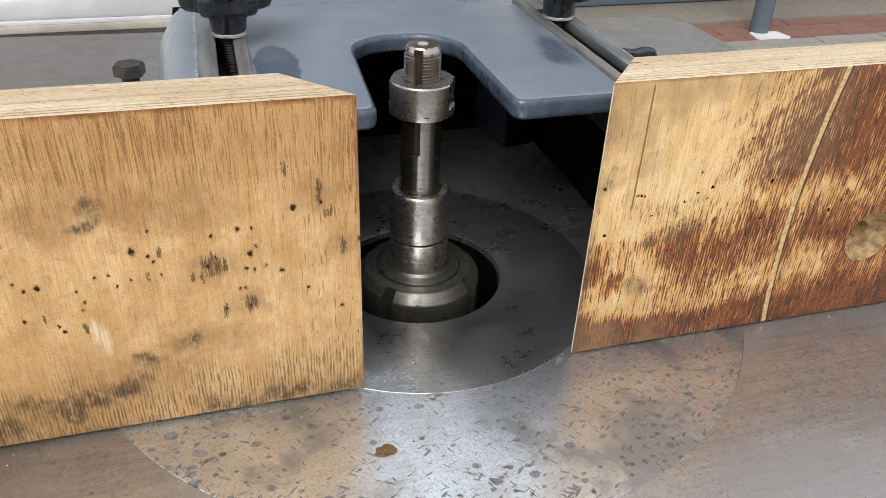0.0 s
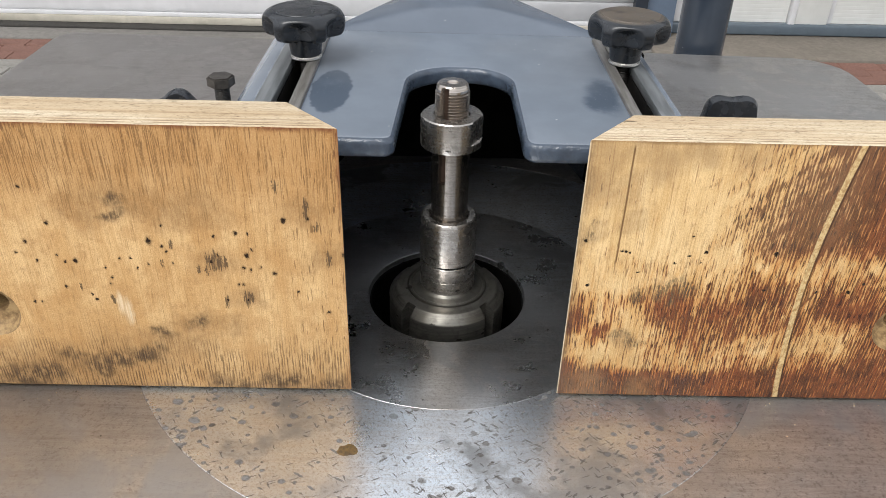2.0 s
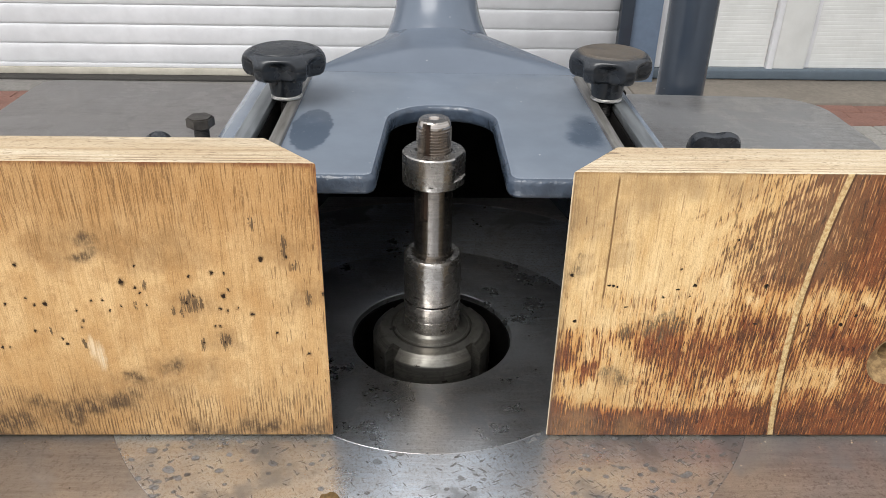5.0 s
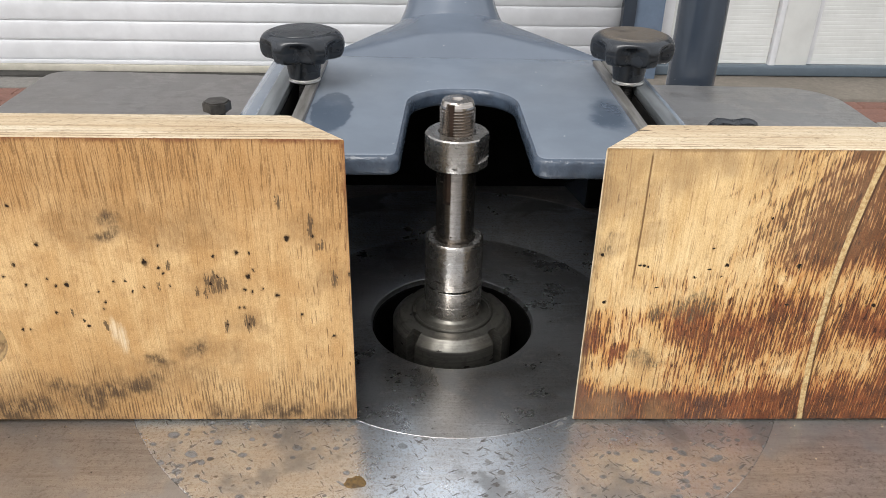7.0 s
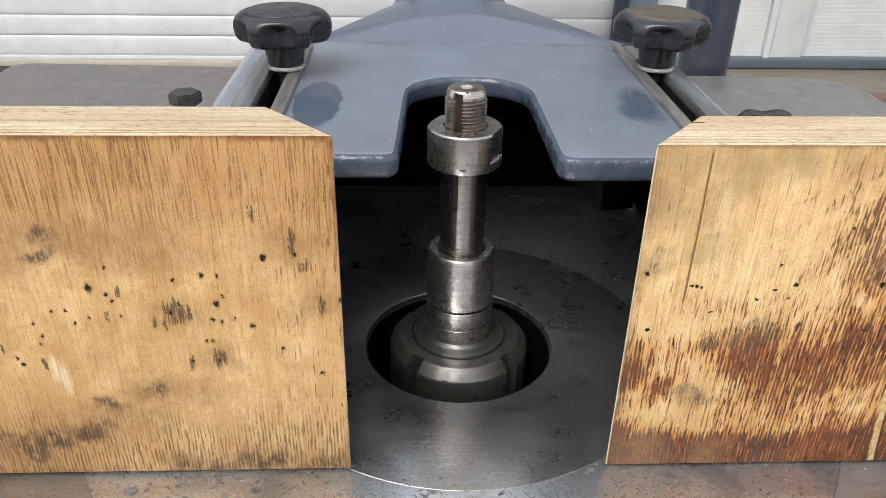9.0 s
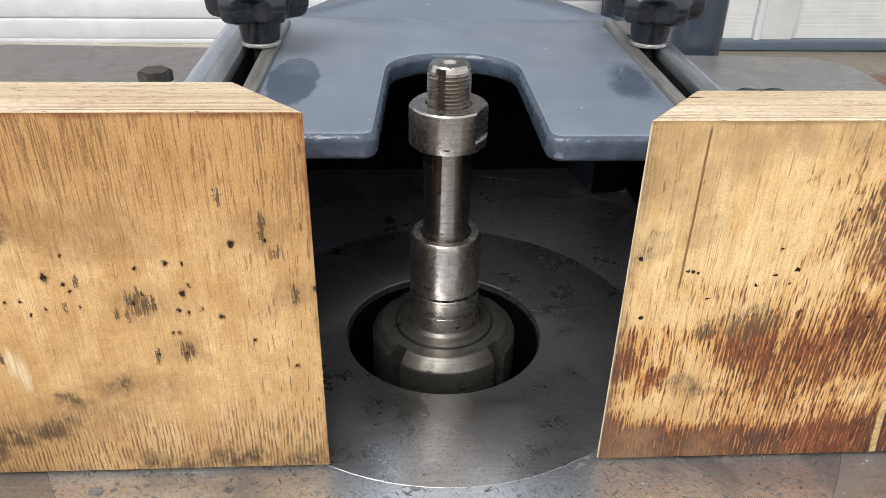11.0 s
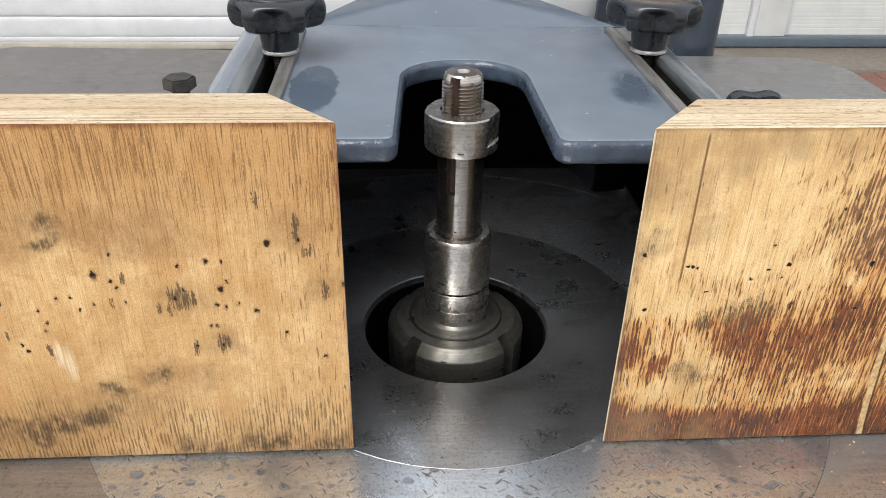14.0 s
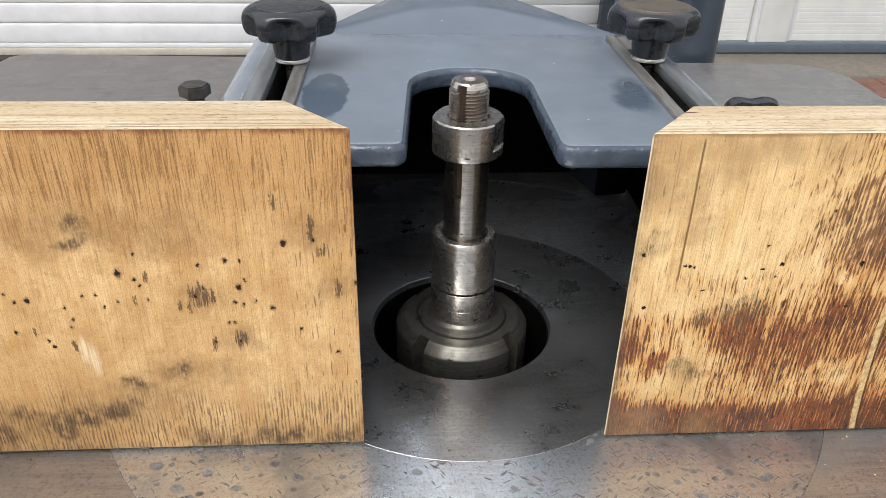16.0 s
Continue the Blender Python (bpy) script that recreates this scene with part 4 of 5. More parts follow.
part("post", box(1.091, 1.249, 3.73, 3.86, GROUND + 0.004, 1.8, 0.004), frame_paint, jamb)

door = thing("panel_door", (2.2, 3.86, GROUND), "cream-white ribbed panel door in a blue frame", "door", kind="structure")
part("bottom_rail", box(1.249, 5.2, 3.79, 3.86, GROUND + 0.012, GROUND + 0.072, 0.010, 3), rail_paint, door, "blue bottom rail")
part("sill", box(1.262, 5.2, 3.83, 3.90, GROUND + 0.003, GROUND + 0.012), rubber, door, "dark threshold")
part("stile", box(1.2495, 1.325, 3.80, 3.832, GROUND + 0.073, 1.8, 0.006), white_slat, door)


def ribbed(x0, x1):
    """A sheet with fine level ribs."""
    bm = bmesh.new()
    z, rows = GROUND + 0.073, []
    while z < 1.78:
        for dy, dz in ((0.0, 0.0), (0.0, 0.013), (0.0005, 0.0155), (0.0005, 0.0175)):
            rows.append((dy, z + dz))
        z += 0.02
    pairs = [[bm.verts.new((x, 3.835 + dy, zz)) for x in (x0, x1)] for dy, zz in rows]
    for a, b in zip(pairs, pairs[1:]):
        bm.faces.new((a[0], a[1], b[1], b[0]))
    back = [bm.verts.new((x, 3.86, rows[k][1])) for k in (0, -1) for x in (x0, x1)]
    bm.faces.new((back[0], back[1], back[3], back[2]))
    bm.faces.new((pairs[0][0], pairs[0][1], back[1], back[0]))
    bm.faces.new((pairs[-1][0], pairs[-1][1], back[3], back[2]))
    return bm


for x0, x1 in ((1.3255, 1.897), (2.146, 2.76), (3.009, 3.62), (3.869, 4.5)):
    part("panel", ribbed(x0, x1), white_panel, door, smooth=False)
for x0 in (1.899, 2.762, 3.622):
    part("stile_edge", box(x0, x0 + 0.034, 3.802, 3.86, GROUND + 0.060, 1.8, 0.006, 3), white_slat, door)
    part("stile", box(x0 + 0.0345, x0 + 0.216, 3.812, 3.86, GROUND + 0.052, 1.8, 0.006, 3), white_panel, door)
    part("stile_groove", box(x0 + 0.2165, x0 + 0.245, 3.828, 3.86, GROUND + 0.073, 1.8, 0.002), white_slat, door)

downpipe = thing("downpipe", (2.75, 3.22, GROUND), "slate blue steel post on a white base patch", "post")
part("pipe", lathe([(0.052, GROUND - 0.01), (0.052, 1.8), (0.052, 1.8)], 2.75, 3.22, 32), rail_paint, downpipe)
part("foot", prism(rounded([(2.66, 3.10, 0.02), (2.87, 3.08, 0.02), (2.85, 3.20, 0.02), (2.68, 3.21, 0.02)]), GROUND - 0.01, GROUND + 0.004), white_slat, downpipe, "white painted base patch")

# ---- machine table ----
table = thing("machine_table", (0, 0.15, GROUND), "worn grey cast iron machine table with rounded corners", "machine table")


def table_plate():
    bm = bmesh.new()
    edge = rounded([(-0.625, -0.52, 0.05), (0.622, -0.52, 0.05), (0.622, 0.785, 0.075), (-0.628, 0.842, 0.03)], 14)
    n = 360

    def reach(a):
        d, o, best = Vector((math.cos(a), math.sin(a))), Vector((SX, SY)), None
        for p, q in zip(edge, edge[1:] + edge[:1]):
            p, e = Vector(p) - o, Vector(q) - Vector(p)
            den = d.x * e.y - d.y * e.x
            if abs(den) > 1e-12:
                s, u = (p.x * e.y - p.y * e.x) / den, (p.x * d.y - p.y * d.x) / den
                if s > 0 and -1e-9 <= u <= 1 + 1e-9 and (best is None or s < best):
                    best = s
        return best

    rows = []
    for i in range(n):
        a = 2 * math.pi * i / n
        R, d = reach(a), Vector((math.cos(a), math.sin(a)))
        pts = [(0.2568, -0.05), (0.2568, -0.0002), (0.2570, 0.0), (R - 0.004, 0.0), (R - 0.001, -0.0012), (R, -0.004), (R, -0.05)]
        rows.append([bm.verts.new((SX + r * d.x, SY + r * d.y, z)) for r, z in pts])
    for a, b in zip(rows, rows[1:] + rows[:1]):
        for k in range(len(a)):
            j = (k + 1) % len(a)
            bm.faces.new((a[k], b[k], b[j], a[j]))
    return bm


part("top_plate", table_plate(), iron_table, table)
part("cabinet", box(-0.42, 0.40, -0.34, 0.60, GROUND + 0.002, -0.17, 0.02), machine_green, table, "grey painted machine cabinet")
part("plug", lathe([(0.0130, 0.0), (0.0128, 0.0006), (0.0114, 0.0006), (0.0106, 0.0002), (0.0, 0.0002)], -0.157, -0.115, 48), steel_dark, table, "round steel plug in the plate", angle=18)
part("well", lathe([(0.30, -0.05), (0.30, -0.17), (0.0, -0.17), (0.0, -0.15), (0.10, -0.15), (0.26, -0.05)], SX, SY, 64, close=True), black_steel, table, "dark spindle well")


def flat_ring(r0, r1, thick, lip=0.0003):
    return lathe([(r0, -thick), (r0, -0.0005), (r0, 0.0), (r1 - lip, 0.0), (r1, -lip), (r1, -thick)], SX, SY, 160, close=True)


outer = thing("outer_table_ring", (SX, SY, -0.012), "grey steel insert ring with many small dents", "table ring")
part("ring", flat_ring(0.14395, 0.2567, 0.014), iron_disc, outer)
part("joint", lathe([(0.25672, -0.004), (0.25678, -0.004), (0.25678, -0.0004), (0.25672, -0.0004)], SX, SY, 160, close=True), black_steel, outer, "dirt-filled joint round the ring")


def crust(cx, cy, r, h, seed):
    """A flat ragged lump, highest off its middle."""
    rn = random.Random(seed)
    bm = bmesh.new()
    raw = [rn.uniform(0.6, 1.3) for _ in range(20)]
    wob = [(raw[i - 2] + 2 * raw[i - 1] + raw[i]) / 4 for i in range(20)]
    rows = []
    for f, z in ((1.0, 0.00005), (0.86, 0.45 * h), (0.55, h), (0.25, 0.8 * h)):
        rows.append([bm.verts.new((cx + 1.25 * r * f * wob[i] * math.cos(i * math.pi / 10), cy + r * f * wob[i] * math.sin(i * math.pi / 10), z * rn.uniform(0.75, 1.2) if f < 1 else z)) for i in range(20)])
    for a, b in zip(rows, rows[1:]):
        for i in range(20):
            bm.faces.new((a[i], a[(i + 1) % 20], b[(i + 1) % 20], b[i]))
    bm.faces.new(rows[-1])
    return bm


part("rust_crust", crust(-0.0656, -0.0550, 0.0056, 0.0007, 3), crust_rust, outer, "small yellow-brown rust crust")
inner = thing("inner_table_ring", (SX, SY, -0.012), "smooth dark grey steel insert ring round the spindle", "table ring")
part("ring", lathe([(0.0668, -0.014), (0.0668, -0.0050), (0.0671, -0.0046), (0.0674, -0.0012), (0.0678, -0.0004), (0.0686, 0.0), (0.1437, 0.0), (0.14385, -0.00015), (0.14385, -0.014)], SX, SY, 160, close=True), iron_ring, inner)
# added sleeve whose black holds the shade of the bore
part("bore", lathe([(0.0655, -0.060), (0.0667, -0.060), (0.0667, -0.0048), (0.0660, -0.0048), (0.0655, -0.0054)], SX, SY, 128, close=True), shade_black, inner, "added sleeve in the ring's bore, blackened as shade")

# ---- spindle ----
spindle = thing("spindle", (SX, SY, -0.15), "bright turned steel moulder spindle with a threaded top", "spindle")
KEY = radians(-119)        # side of the keyway


def keyed(lo, hi, depth, half=0.0031):
    def shape(a, r, z):
        if lo < z < hi and r > depth:
            d = a - KEY
            u, v = r * math.sin(d), r * math.cos(d)
            if v > 0 and abs(u) < half:
                return min(r, math.hypot(u, depth))
        return r
    return shape

def slotted(bm, depth):
    """Give the floor and sides of the keyway their rusty finish."""
    for f in bm.faces:
        c = f.calc_center_median()
        u = (c.x - SX) * math.cos(KEY) + (c.y - SY) * math.sin(KEY)
        v = -(c.x - SX) * math.sin(KEY) + (c.y - SY) * math.cos(KEY)
        f.material_index = 1 if u > 0 and abs(v) < 0.0034 and u < depth + 0.0006 and u > depth - 0.002 and c.z < 0.1895 else 0
    return bm


part("shaft", slotted(lathe([(0.0146, -0.15), (0.015, 0.02), (0.015, 0.1125), (0.015, 0.1127), (0.015, 0.12), (0.015, 0.1405), (0.0116, 0.1415)], SX, SY, 192, keyed(0.1126, 0.2, 0.0108)), 0.0108), (steel_shaft, rust_slot), spindle, angle=18)


def thread_profile():
    p, z = [(0.0118, 0.160)], 0.162
    while z < 0.1838:
        p += [(0.0107, z), (0.0131, z + 0.0010), (0.0131, z + 0.0013), (0.0107, z + 0.0022)]
        z += 0.00228
    return p + [(0.0115, 0.1850), (0.0123, 0.1854), (0.0123, 0.1872), (0.0114, 0.1898), (0.0106, 0.1908), (0.0042, 0.1910), (0.0037, 0.1896), (0.0, 0.1870)]



part("thread", slotted(lathe(thread_profile(), SX, SY, 192, keyed(0.0, 0.1880, 0.0082)), 0.0082), (steel_thread, rust_slot), spindle, "threaded end with a keyway", angle=18)


def two_flats(a, r, z):
    if z > 0.1482:
        c = abs(math.cos(a - radians(-28)))
        if r * c > 0.0217:
            return 0.0217 / c
    return r


part("clamping_nut", lathe([(0.0150, 0.1412), (0.0222, 0.1412), (0.0236, 0.1422), (0.0239, 0.1438), (0.0239, 0.1480), (0.0239, 0.1484), (0.0239, 0.1640), (0.0236, 0.1655), (0.0226, 0.1664), (0.0140, 0.1666)], SX, SY, 160, two_flats, close=True), steel, spindle, "round steel nut with two flats", angle=18)
part("bush", lathe([(0.0152, 0.0395), (0.0228, 0.0395), (0.0233, 0.0401), (0.0233, 0.0760), (0.0228, 0.0780), (0.0214, 0.0796), (0.0168, 0.0796), (0.0152, 0.0780)], SX, SY, 96, close=True), steel, spindle, "turned steel spacer bush")
part("spacer_ring", lathe([(0.0152, 0.0244), (0.0231, 0.0244), (0.0233, 0.0247), (0.0233, 0.0376), (0.0229, 0.0381), (0.0152, 0.0381)], SX, SY, 96, close=True), steel, spindle, angle=18)
part("collar", lathe([(0.0152, 0.0075), (0.0231, 0.0075), (0.0231, 0.0239), (0.0228, 0.0242), (0.0152, 0.0242)], SX, SY, 96, close=True), steel, spindle)
part("flange", lathe([(0.0232, 0.0), (0.0328, 0.0), (0.0330, 0.0085), (0.0326, 0.0098), (0.0312, 0.0101), (0.0304, 0.0096), (0.0296, 0.0100), (0.0284, 0.0102), (0.0262, 0.0104), (0.0250, 0.0110), (0.0242, 0.0118), (0.0236, 0.0128), (0.0232, 0.0130)], SX, SY, 128, close=True), steel_dark, spindle, "stepped steel flange", angle=40)


def ring_nut():
    """A domed nut with four wide slots through its rim."""
    prof = [(0.0334, -0.030), (0.0495, -0.030), (0.0497, -0.020), (0.0497, 0.0006), (0.0495, 0.0014), (0.0490, 0.0022), (0.0442, 0.0074), (0.0432, 0.0083), (0.0422, 0.0086), (0.0413, 0.0086),
            (0.0372, 0.0086), (0.0362, 0.0090), (0.0344, 0.0090), (0.0336, 0.0080), (0.0334, 0.0060)]
    half, turns = radians(6.2), []
    for q in range(4):
        a = radians(-90 + 46 + 90 * q)
        turns += [(a - half, False), (a - half + 0.0004, True)] + [(a - half + 2 * half * j / 8, True) for j in range(1, 8)] + [(a + half - 0.0004, True), (a + half, False)]
        gap = math.pi / 2 - 2 * half
        turns += [(a + half + gap * j / 40, False) for j in range(1, 40)]
    bm = bmesh.new()
    rows = [[bm.verts.new((SX + min(r, 0.0412 if cut else 1.0) * math.cos(a), SY + min(r, 0.0412 if cut else 1.0) * math.sin(a), z)) for r, z in prof] for a, cut in turns]
    for a, b in zip(rows, rows[1:] + rows[:1]):
        for i in range(len(prof)):
            j = (i + 1) % len(prof)
            bm.faces.new((a[i], b[i], b[j], a[j]))
    return bm


part("ring_nut", ring_nut(), steel_dark, spindle, "domed steel ring nut with four slots", angle=24)

# ---- dust hood ----
hood = thing("dust_hood", (0.0135, 0.24, 0.002), "blue-grey painted dust extraction hood over the spindle", "dust hood")
plate = rounded([(-0.1225, 0.081, 0.006), (-0.040, 0.080, 0.009), (-0.0325, 0.2315, 0.037), (0.0515, 0.2315, 0.037), (0.0525, 0.0755, 0.010), (0.1450, 0.0755, 0.006),
                 (0.1450, 0.333, 0.01), (-0.1225, 0.338, 0.01)], 8)
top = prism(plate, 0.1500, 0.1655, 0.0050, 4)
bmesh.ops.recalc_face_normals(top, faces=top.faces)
# picked by face direction: rim darkened and underside blackened as painted shade
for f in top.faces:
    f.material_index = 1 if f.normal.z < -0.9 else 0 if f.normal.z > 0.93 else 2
part("top_plate", top, (hood_paint, shade_black, shaded_lip_paint), hood)
for x0, x1, nm in ((-0.1235, -0.1135, "inner"), (-0.1505, -0.1365, "outer"), (0.1372, 0.1456, "inner"), (0.1590, 0.1715, "outer")):
    part("slot_rail", box(x0, x1, 0.055, 0.315, 0.1605 if nm == "outer" else 0.1640, 0.1692, 0.0018), edge_steel if nm == "outer" else rail_steel, hood, "smooth bluish steel rail" if nm == "outer" else "paint-rubbed bare steel rail")
for x0, x1 in ((-0.1365, -0.1235), (0.1456, 0.1590)):
    part("slot_end", box(x0, x1, 0.275, 0.315, 0.151, 0.1686, 0.0015), rail_steel, hood)
    # floor and cheeks are black: the slot's shade sits in their colour
    part("slot_floor", box(x0 - 0.001, x1 + 0.001, 0.055, 0.315, 0.118, 0.122), black_steel, hood)
    part("slot_cheek", box(x0 - 0.003, x0 - 0.0003, 0.06, 0.312, 0.120, 0.1600), black_steel, hood)
    part("slot_cheek", box(x1 + 0.0003, x1 + 0.003, 0.06, 0.312, 0.120, 0.1600), black_steel, hood)


def skirt(sign, xi, f):
    """Sloping shoulder and side wall, a bent sheet; f widens the slope."""
    bm = bmesh.new()
    prof = [(xi, 0.1665), (xi + sign * 0.006 * f, 0.1655), (xi + sign * 0.0135 * f, 0.156), (xi + sign * 0.022 * f, 0.130), (xi + sign * 0.0235 * f, 0.0003), (xi + sign * (0.0235 * f - 0.005), 0.0003),
            (xi + sign * (0.022 * f - 0.005), 0.128), (xi + sign * 0.009 * f, 0.151), (xi, 0.152)]
    ends = [[bm.verts.new((x, y + (0.012 if (y > 0.2 and z < 0.14) else 0), z)) for x, z in prof] for y in (0.0415, 0.20, 0.318, 0.345)]
    for a, b in zip(ends, ends[1:]):
        for i in range(len(prof)):
            j = (i + 1) % len(prof)
            # the sheet's inner faces are blackened as shade
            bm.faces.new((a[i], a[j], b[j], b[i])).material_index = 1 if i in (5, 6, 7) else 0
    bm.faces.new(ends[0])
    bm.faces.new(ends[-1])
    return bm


part("side_wall", skirt(-1, -0.1505, 1.55), (hood_paint, shade_black), hood)
part("side_wall", skirt(1, 0.1715, 1.0), (hood_paint, shade_black), hood)
# back wall and added roof strip keep light out; their black is shade
part("back_wall", box(-0.172, 0.1935, 0.396, 0.401, 0.0003, 0.146, 0.001), shade_black, hood, "closed inner back wall, blackened as shade")
part("inner_roof", box(-0.172, 0.1935, 0.326, 0.397, 0.1462, 0.1496), shade_black, hood, "unseen black strip added to stop light behind the plate")
for outline in ([(-0.168, 0.34, 0.005), (-0.130, 0.335, 0.003), (-0.110, 0.405, 0.0), (-0.150, 0.405, 0.02)], [(0.1862, 0.34, 0.005), (0.178, 0.405, 0.01), (0.135, 0.405, 0.0), (0.152, 0.335, 0.003)]):
    corner = prism(rounded(outline), 0.002, 0.150, 0.002)
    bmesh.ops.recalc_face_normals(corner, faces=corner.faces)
    # faces towards the spindle are blackened as shade
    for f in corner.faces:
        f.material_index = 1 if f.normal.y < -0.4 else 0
    part("back_corner", corner, (post_paint, shade_black), hood)


def funnel():
    """Sheet metal passing from an oblong mouth to a round neck."""
    bm = bmesh.new()
    seg, steps = 64, 14
    c = Vector((0.008, 0.490, 0.160))
    up = Vector((0, -0.907, 0.42))
    rings = []
    for s in range(steps + 1):
        t = s / steps
        ring = []
        for k in range(seg):
            a = 2 * math.pi * k / seg
            ca, sa = math.cos(a), math.sin(a)
            m = max(abs(ca), abs(sa))
            rect = Vector((0.016 + 0.138 * ca / m, 0.333 + (0.078 if sa < 0 else 0.0) * min(1, -sa / m if sa < 0 else 0), 0.0875 + 0.0765 * sa / m))
            circ = c + 0.060 * (ca * Vector((1, 0, 0)) + sa * up)
            q = rect.lerp(circ, t)
            if sa > 0:
                u = ca / m
                crest = 0.03 + 0.38 * (1 - u * u)
                swell = t / crest if t < crest else (1 - t) / (1 - crest)
                q.z += 0.0075 * (1 - u * u) * swell
            ring.append(bm.verts.new(q))
        rings.append(ring)
    for a, b in zip(rings, rings[1:]):
        for k in range(seg):
            j = (k + 1) % seg
            bm.faces.new((a[k], a[j], b[j], b[k]))
    return bm


part("funnel", funnel(), funnel_paint, hood, "blue-grey sheet metal funnel", angle=50)
neck = sweep([(0.008, 0.488, 0.155), (0.008, 0.490, 0.160), (0.008, 0.4925, 0.1655), (0.008, 0.496, 0.173), (0.008, 0.500, 0.182), (0.008, 0.505, 0.193), (0.008, 0.511, 0.206), (0.008, 0.519, 0.224), (0.008, 0.54, 0.27), (0.008, 0.58, 0.33), (0.008, 0.67, 0.385), (0.008, 0.80, 0.41), (0.008, 1.2, 0.41)],
             [0.0625, 0.0602, 0.0570, 0.0534, 0.0502, 0.0476, 0.0457, 0.0444, 0.0432, 0.042, 0.042, 0.042, 0.042])
part("neck_pipe", neck, funnel_paint, hood, "blue-grey extraction pipe")

# ---- star knobs on the hood ----
knob = thing("star_knob", (-0.125, 0.241, 0.169), "black plastic star knob with a round disc cap", "knob", "clamping knobs on the hood")


def star(a, r, z):
    """Six oval finger scallops, deepest at the waist and fading towards the top."""
    if r > 0.02:
        off = (math.degrees(a) - 2 - 30) % 60
        c = max(0.0, 1 - (min(off, 60 - off) / 23) ** 2) ** 1.4
        fade = min(1.0, max(0.0, (0.2098 - z) / 0.0095))
        return 0.966 * (r - (r - 0.0165) * 0.50 * fade * fade * (3 - 2 * fade) * c)
    return r


kx, ky = -0.125, 0.241
grip = part("grip", lathe([(0.0, 0.1885), (0.016, 0.1887), (0.0290, 0.1893), (0.0325, 0.1904), (0.0346, 0.1924), (0.0359, 0.1955), (0.0364, 0.1992), (0.0362, 0.1996), (0.0364, 0.2000), (0.0364, 0.2022), (0.0359, 0.2046), (0.0355, 0.2057), (0.0349, 0.2068), (0.0342, 0.2078), (0.0333, 0.2087), (0.0323, 0.2094), (0.0312, 0.2100), (0.0290, 0.2109), (0.0272, 0.2114), (0.0264, 0.2113), (0.0260, 0.2106), (0.0, 0.2106)], kx, ky, 192, star), plain_black, knob, angle=58)
part("cap", lathe([(0.0256, 0.2100), (0.0256, 0.2113), (0.0250, 0.2119), (0.0, 0.2123)], kx, ky, 64), plain_black, grip, "round flat cap")
part("hub", lathe([(0.0124, 0.1724), (0.0132, 0.1732), (0.0141, 0.1800), (0.0151, 0.1888)], kx, ky, 48), plain_black, knob)
part("washer", lathe([(0.0132, 0.1696), (0.0136, 0.1700), (0.0136, 0.1709), (0.0132, 0.1713), (0.0120, 0.1714), (0.0122, 0.1723), (0.006, 0.1724), (0.006, 0.1696)], kx, ky, 48, close=True), zinc, knob, "bright zinc washer")
studs = [(0.0055, 0.123)]
for i in range(24):
    studs += [(0.0055, 0.1232 + i * 0.0021), (0.0062, 0.1242 + i * 0.0021)]
part("stud", lathe(studs, kx, ky, 32), black_steel, knob, "black threaded stud")
dusty = copy_thing(knob, pose(0.1540, 0.2435, 0.169, 0, 0, -15))
tagged(dusty, "black plastic star knob with a dusty brown cap", "knob", "clamping knobs on the hood")
for piece in dusty.children_recursive:
    if piece.name.startswith(("cap", "grip")):
        piece.data = piece.data.copy()
        piece.data.materials[0] = knob_black

# ---- hexagon bolt standing on the table ----
bolt = thing("hexagon_bolt", (-0.2035, 0.243, 0.0), "brown-grey steel hexagon bolt standing on the table", "bolt")


def hexa(r, z0, z1, cx, cy, turn=0.0):
    bm = lathe([(0.0, z0), (r, z0), (r, z1), (0.0, z1)], cx, cy, 6)
    bmesh.ops.rotate(bm, cent=(cx, cy, 0), matrix=Matrix.Rotation(turn, 3, 'Z'), verts=bm.verts)
    bmesh.ops.bevel(bm, geom=[e for e in bm.edges if all(v.co.z > z1 - 1e-6 and math.hypot(v.co.x - cx, v.co.y - cy) > 0.5 * r for v in e.verts)], offset=0.0012, segments=2, affect='EDGES')
    return bm


bx, by = -0.2035, 0.243
part("head", hexa(0.0122, 0.1412, 0.1500, bx, by, radians(18)), bolt_steel, bolt, smooth=False)
part("shank", lathe([(0.0068, 0.012)] + [q for i in range(84) for q in ((0.0068, 0.0140 + i * 0.0015), (0.0065, 0.01475 + i * 0.0015))], bx, by, 24), black_steel, bolt, "threaded shank")
part("lock_nut", hexa(0.0130, 0.0032, 0.0140, bx, by, radians(5)), black_steel, bolt, smooth=False)
part("washer", lathe([(0.007, 0.0002), (0.016, 0.0002), (0.016, 0.003), (0.007, 0.003)], bx, by, 32, close=True), zinc, bolt)


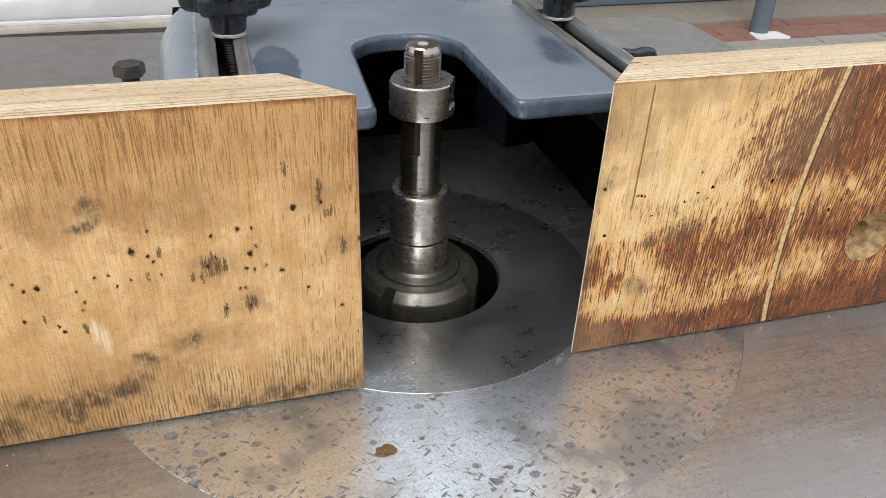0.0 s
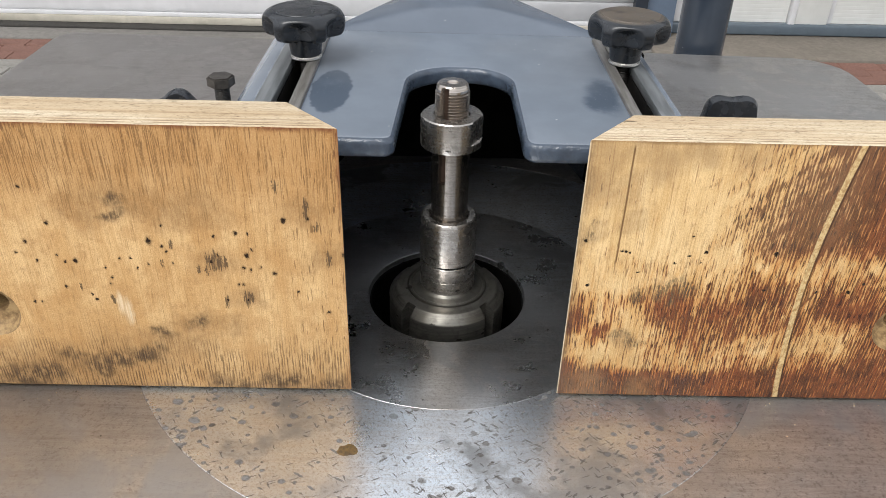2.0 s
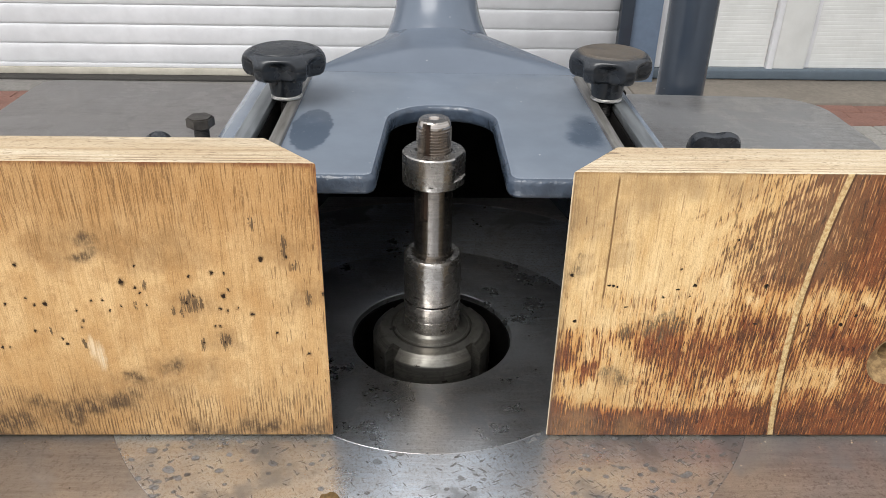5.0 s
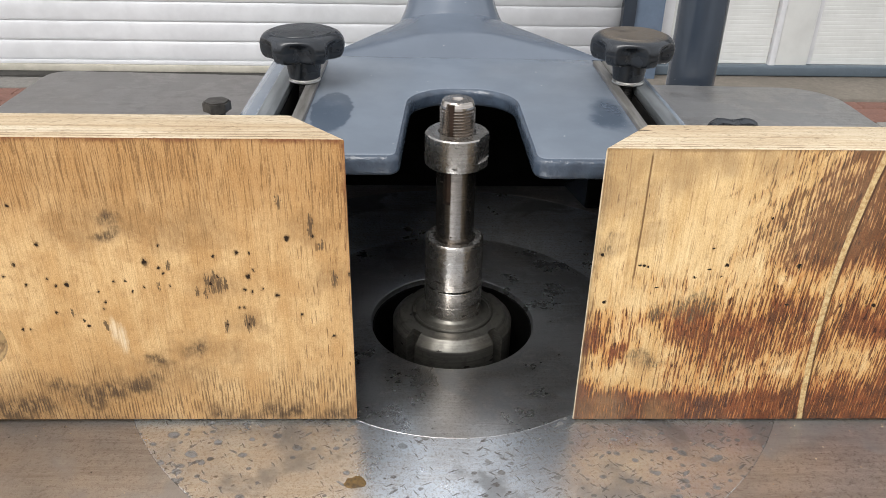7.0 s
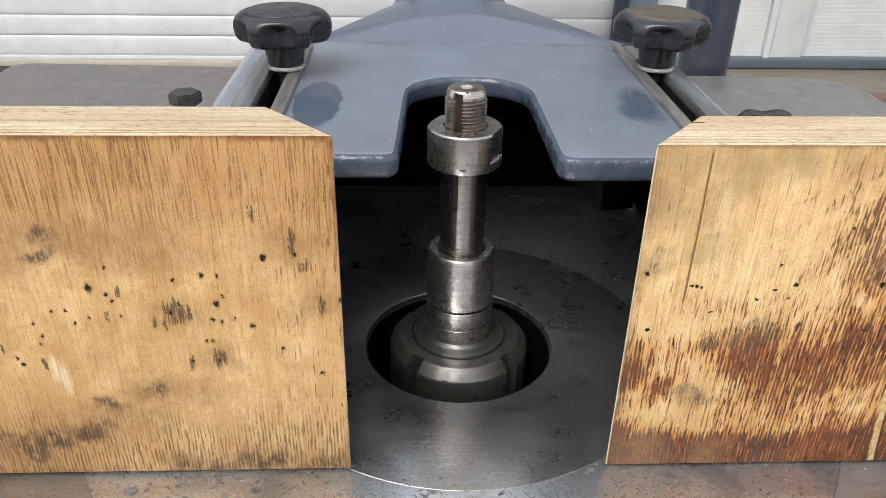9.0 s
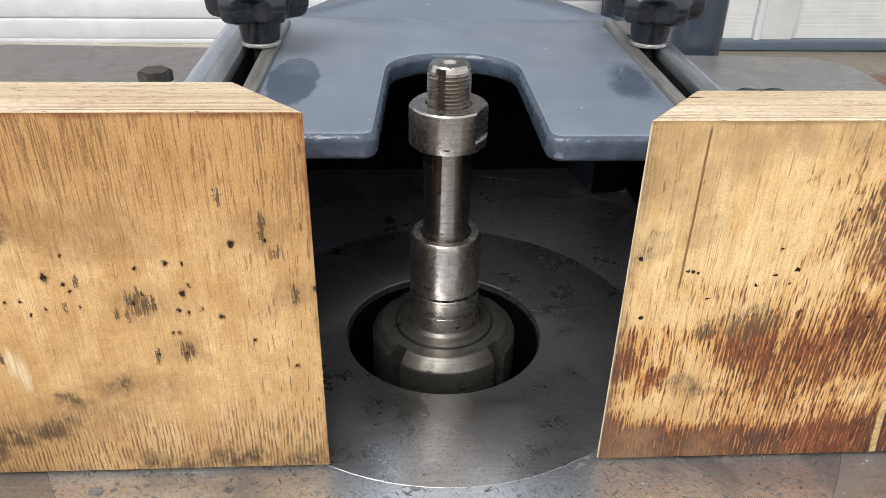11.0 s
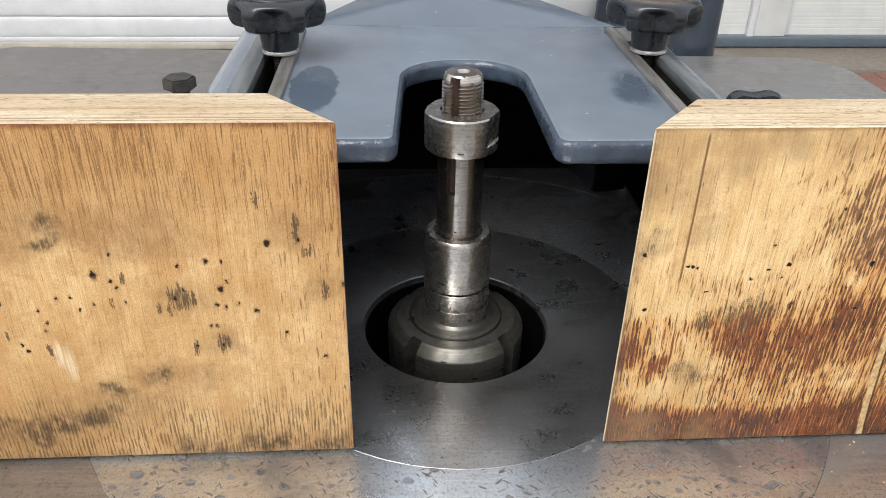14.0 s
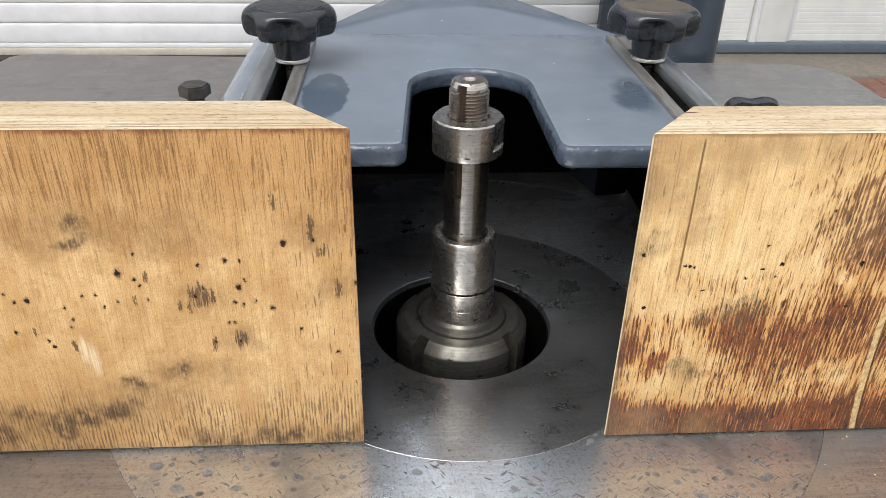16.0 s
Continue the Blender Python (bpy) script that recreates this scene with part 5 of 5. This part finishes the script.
def side_knob(x, y, z, turn):
    """A lobed knob on a level screw, held by an angle bracket on the table."""
    t = thing("side_knob", (x, y, 0.0), "black plastic lobed knob on a steel angle bracket", "knob", "knobs behind the fences")

    def lobes(a, r, zz):
        return r * (1 - 0.17 * (0.5 - 0.5 * math.cos(5 * (a - radians(turn))))) if r > 0.014 else r

    bm = lathe([(0.010, -0.018), (0.012, -0.006), (0.031, -0.005), (0.037, 0.0), (0.038, 0.006), (0.035, 0.012), (0.020, 0.014), (0.0, 0.0145)], 0, 0, 120, lobes)
    bmesh.ops.transform(bm, matrix=pose(x, y, z, 90, 0, 0), verts=bm.verts)
    part("grip", bm, plain_black, t)
    bm = lathe([(0.005, -0.034), (0.005, -0.016)], 0, 0, 24)
    bmesh.ops.transform(bm, matrix=pose(x, y, z, 90, 0, 0), verts=bm.verts)
    part("screw", bm, black_steel, t)
    stand = part("bracket", box(x - 0.012, x + 0.012, y + 0.020, y + 0.027, 0.0005, z + 0.008, 0.002), black_steel, t)
    part("bracket_foot", box(x - 0.012, x + 0.012, y + 0.027, y + 0.060, 0.0005, 0.008, 0.002), rail_steel, stand)
    return t


side_knob(0.303, 0.36, 0.065, 54)
side_knob(-0.275, 0.33, 0.067, 84)

# ---- post behind the table ----
post = thing("steel_post", (0.430, 0.865, GROUND), "slate blue round steel post behind the table", "post")
part("tube", lathe([(0.0393, GROUND + 0.004), (0.0393, 1.15), (0.037, 1.155), (0.0, 1.156)], 0.430, 0.865, 64), post_paint, post)
part("base_plate", box(0.355, 0.505, 0.79, 0.94, GROUND - 0.012, GROUND + 0.006, 0.002), post_paint, post)


# ---- wooden fences ----
def fence(outline, z0, z1, face, label, hx, hz):
    """A thick board with a counterbored bolt hole in its face."""
    t = thing("fence_board", ((outline[0][0] + outline[1][0]) / 2, 0.02, z0), label, "fence board", "fence boards")
    bm = prism(outline, z0, z1)
    bmesh.ops.bevel(bm, geom=list(bm.edges), offset=0.0011, segments=2, profile=0.6, affect='EDGES')
    bmesh.ops.recalc_face_normals(bm, faces=bm.faces)
    front = max((f for f in bm.faces if f.normal.y < -0.95), key=lambda f: f.calc_area())
    rim = list(front.edges)
    bm.faces.remove(front)
    n, rings = 40, []
    for r, y in ((0.0205, 0.0), (0.0198, 0.0012), (0.0165, 0.009), (0.0150, 0.0105), (0.0078, 0.0112), (0.0070, 0.013), (0.0068, 0.030)):
        rings.append([bm.verts.new((hx + r * math.cos(2 * math.pi * k / n), y, hz + r * math.sin(2 * math.pi * k / n))) for k in range(n)])
    edge = [bm.edges.new((rings[0][k], rings[0][(k + 1) % n])) for k in range(n)]
    bmesh.ops.triangle_fill(bm, use_beauty=True, edges=rim + edge)
    for a, b in zip(rings, rings[1:]):
        for k in range(n):
            q = (k + 1) % n
            bm.faces.new((a[k], a[q], b[q], b[k]))
    bm.faces.new(rings[-1])
    bmesh.ops.recalc_face_normals(bm, faces=bm.faces)
    for f in bm.faces:
        f.normal_update()
        c = f.calc_center_median()
        low_or_end = c.z < z0 + 0.0012 or min(abs(c.x - outline[0][0]), abs(c.x - outline[1][0])) < 0.0012
        f.material_index = 0 if abs(f.normal.y) > 0.85 and c.y < 0.0008 else 2 if (c.y < 0.0012 and low_or_end) or math.hypot(c.x - hx, c.z - hz) < 0.0204 and c.y < 0.035 else 1
    ob = part("board", bm, (face, board_edge, hole_wood), None)
    ob.parent = t
    ob.matrix_parent_inverse = Matrix.Translation(-t.location)
    return t


fence([(-0.55, 0.0), (-0.0680, 0.0), (-0.1045, 0.040), (-0.55, 0.040)], 0.003, 0.2085, face_left, "honey-coloured wooden fence board with worm holes", -0.311, 0.069)
fence([(0.0810, 0.0), (0.58, 0.0), (0.58, 0.040), (0.1150, 0.040)], 0.0025, 0.2045, face_right, "wooden fence board with worn red-brown varnish", 0.3135, 0.069)

# ---- crumbs of wood along the foot of the boards ----
def crumbs():
    rn = random.Random(11)
    bm = bmesh.new()
    for i in range(70):
        left = i % 2
        x = rn.uniform(-0.34, -0.055) if left else rn.uniform(0.085, 0.34)
        y = -0.002 - abs(rn.gauss(0, 0.012)) if i % 5 else rn.uniform(-0.12, -0.01)
        size = rn.uniform(0.00025, 0.0006)
        m = pose(x, y, size * 0.35, rn.uniform(-20, 20), rn.uniform(-20, 20), rn.uniform(0, 180)) @ Matrix.Diagonal((size * rn.uniform(1, 2.4), size, size * 0.6, 1))
        bmesh.ops.create_cube(bm, size=1, matrix=m)
    return bm


tagged(part("wood_crumbs", crumbs(), board_edge, smooth=False), "pale wood crumbs along the foot of the boards", "crumbs", kind="stuff")

# ---- paving, laid brick by brick ----
def paver(name, lx, ly, material):
    bm = box(-lx / 2, lx / 2, -ly / 2, ly / 2, -0.03, 0.0, 0.004, 1)
    me = bpy.data.meshes.new(name)
    bm.to_mesh(me)
    bm.free()
    me.materials.append(material)
    return me


red_me, grey_me = paver("brick", 0.198, 0.098, red_clay), paver("brick", 0.208, 0.105, grey_paver)
paving = tagged(new("pavement"), "red clay and grey concrete paving bricks before the wall", "pavement", kind="structure")
paving.location = (0, 3.2, GROUND)
rnd = random.Random(4)
for x0, x1 in ((-3.6, -0.9), (1.1, 4.4)):
    for row in range(2, 13):
        y = (3.445 if x0 < 0 else 3.352) - 0.102 * (row - 2)
        is_red = row < 5
        x = x0 + (0.1 if row % 2 else 0.0)
        while x < x1:
            b = new("brick", red_me if is_red else grey_me)
            b.parent = paving
            b.location = (x, y - 3.2 - (0 if is_red else 0.006 * (row - 4)), rnd.uniform(-0.004, 0.001))
            b.rotation_euler = (rnd.uniform(-0.01, 0.01), rnd.uniform(-0.008, 0.008), rnd.uniform(-0.012, 0.012))
            x += 0.202 if is_red else 0.213


def brick_field():
    """The rest of the yard's grey bricks, as one sheet of separate blocks."""
    verts, faces = [], []
    areas = [(-0.66, 0.96, 2.36, 3.42), (-4.2, 4.6, -2.6, 2.20)]
    for ax0, ax1, ay0, ay1 in areas:
        row, y = 0, ay1
        while y > ay0:
            x = ax0 + (0.106 if row % 2 else 0.0)
            while x < ax1:
                z, n = rnd.uniform(-0.004, 0.001), len(verts)
                tx, ty = rnd.uniform(-0.002, 0.002), rnd.uniform(-0.002, 0.002)
                for g, h in ((0.0, -0.03), (0.004, 0.0)):
                    for sx, sy in ((-1, -1), (1, -1), (1, 1), (-1, 1)):
                        verts.append((x + tx + sx * (0.104 - g), y + ty + sy * (0.0525 - g), z + h))
                faces += [(n + 4, n + 5, n + 6, n + 7)] + [(n + i, n + (i + 1) % 4, n + 4 + (i + 1) % 4, n + 4 + i) for i in range(4)]
                x += 0.213
            y -= 0.109
            row += 1
    me = bpy.data.meshes.new("brick_field")
    me.from_pydata([(x, y - 3.2, z) for x, y, z in verts], [], faces)
    me.materials.append(grey_paver)
    return me


field = new("brick_field", brick_field())
field.parent = paving
tagged(field, "grey concrete paving bricks of the yard", kind="stuff")
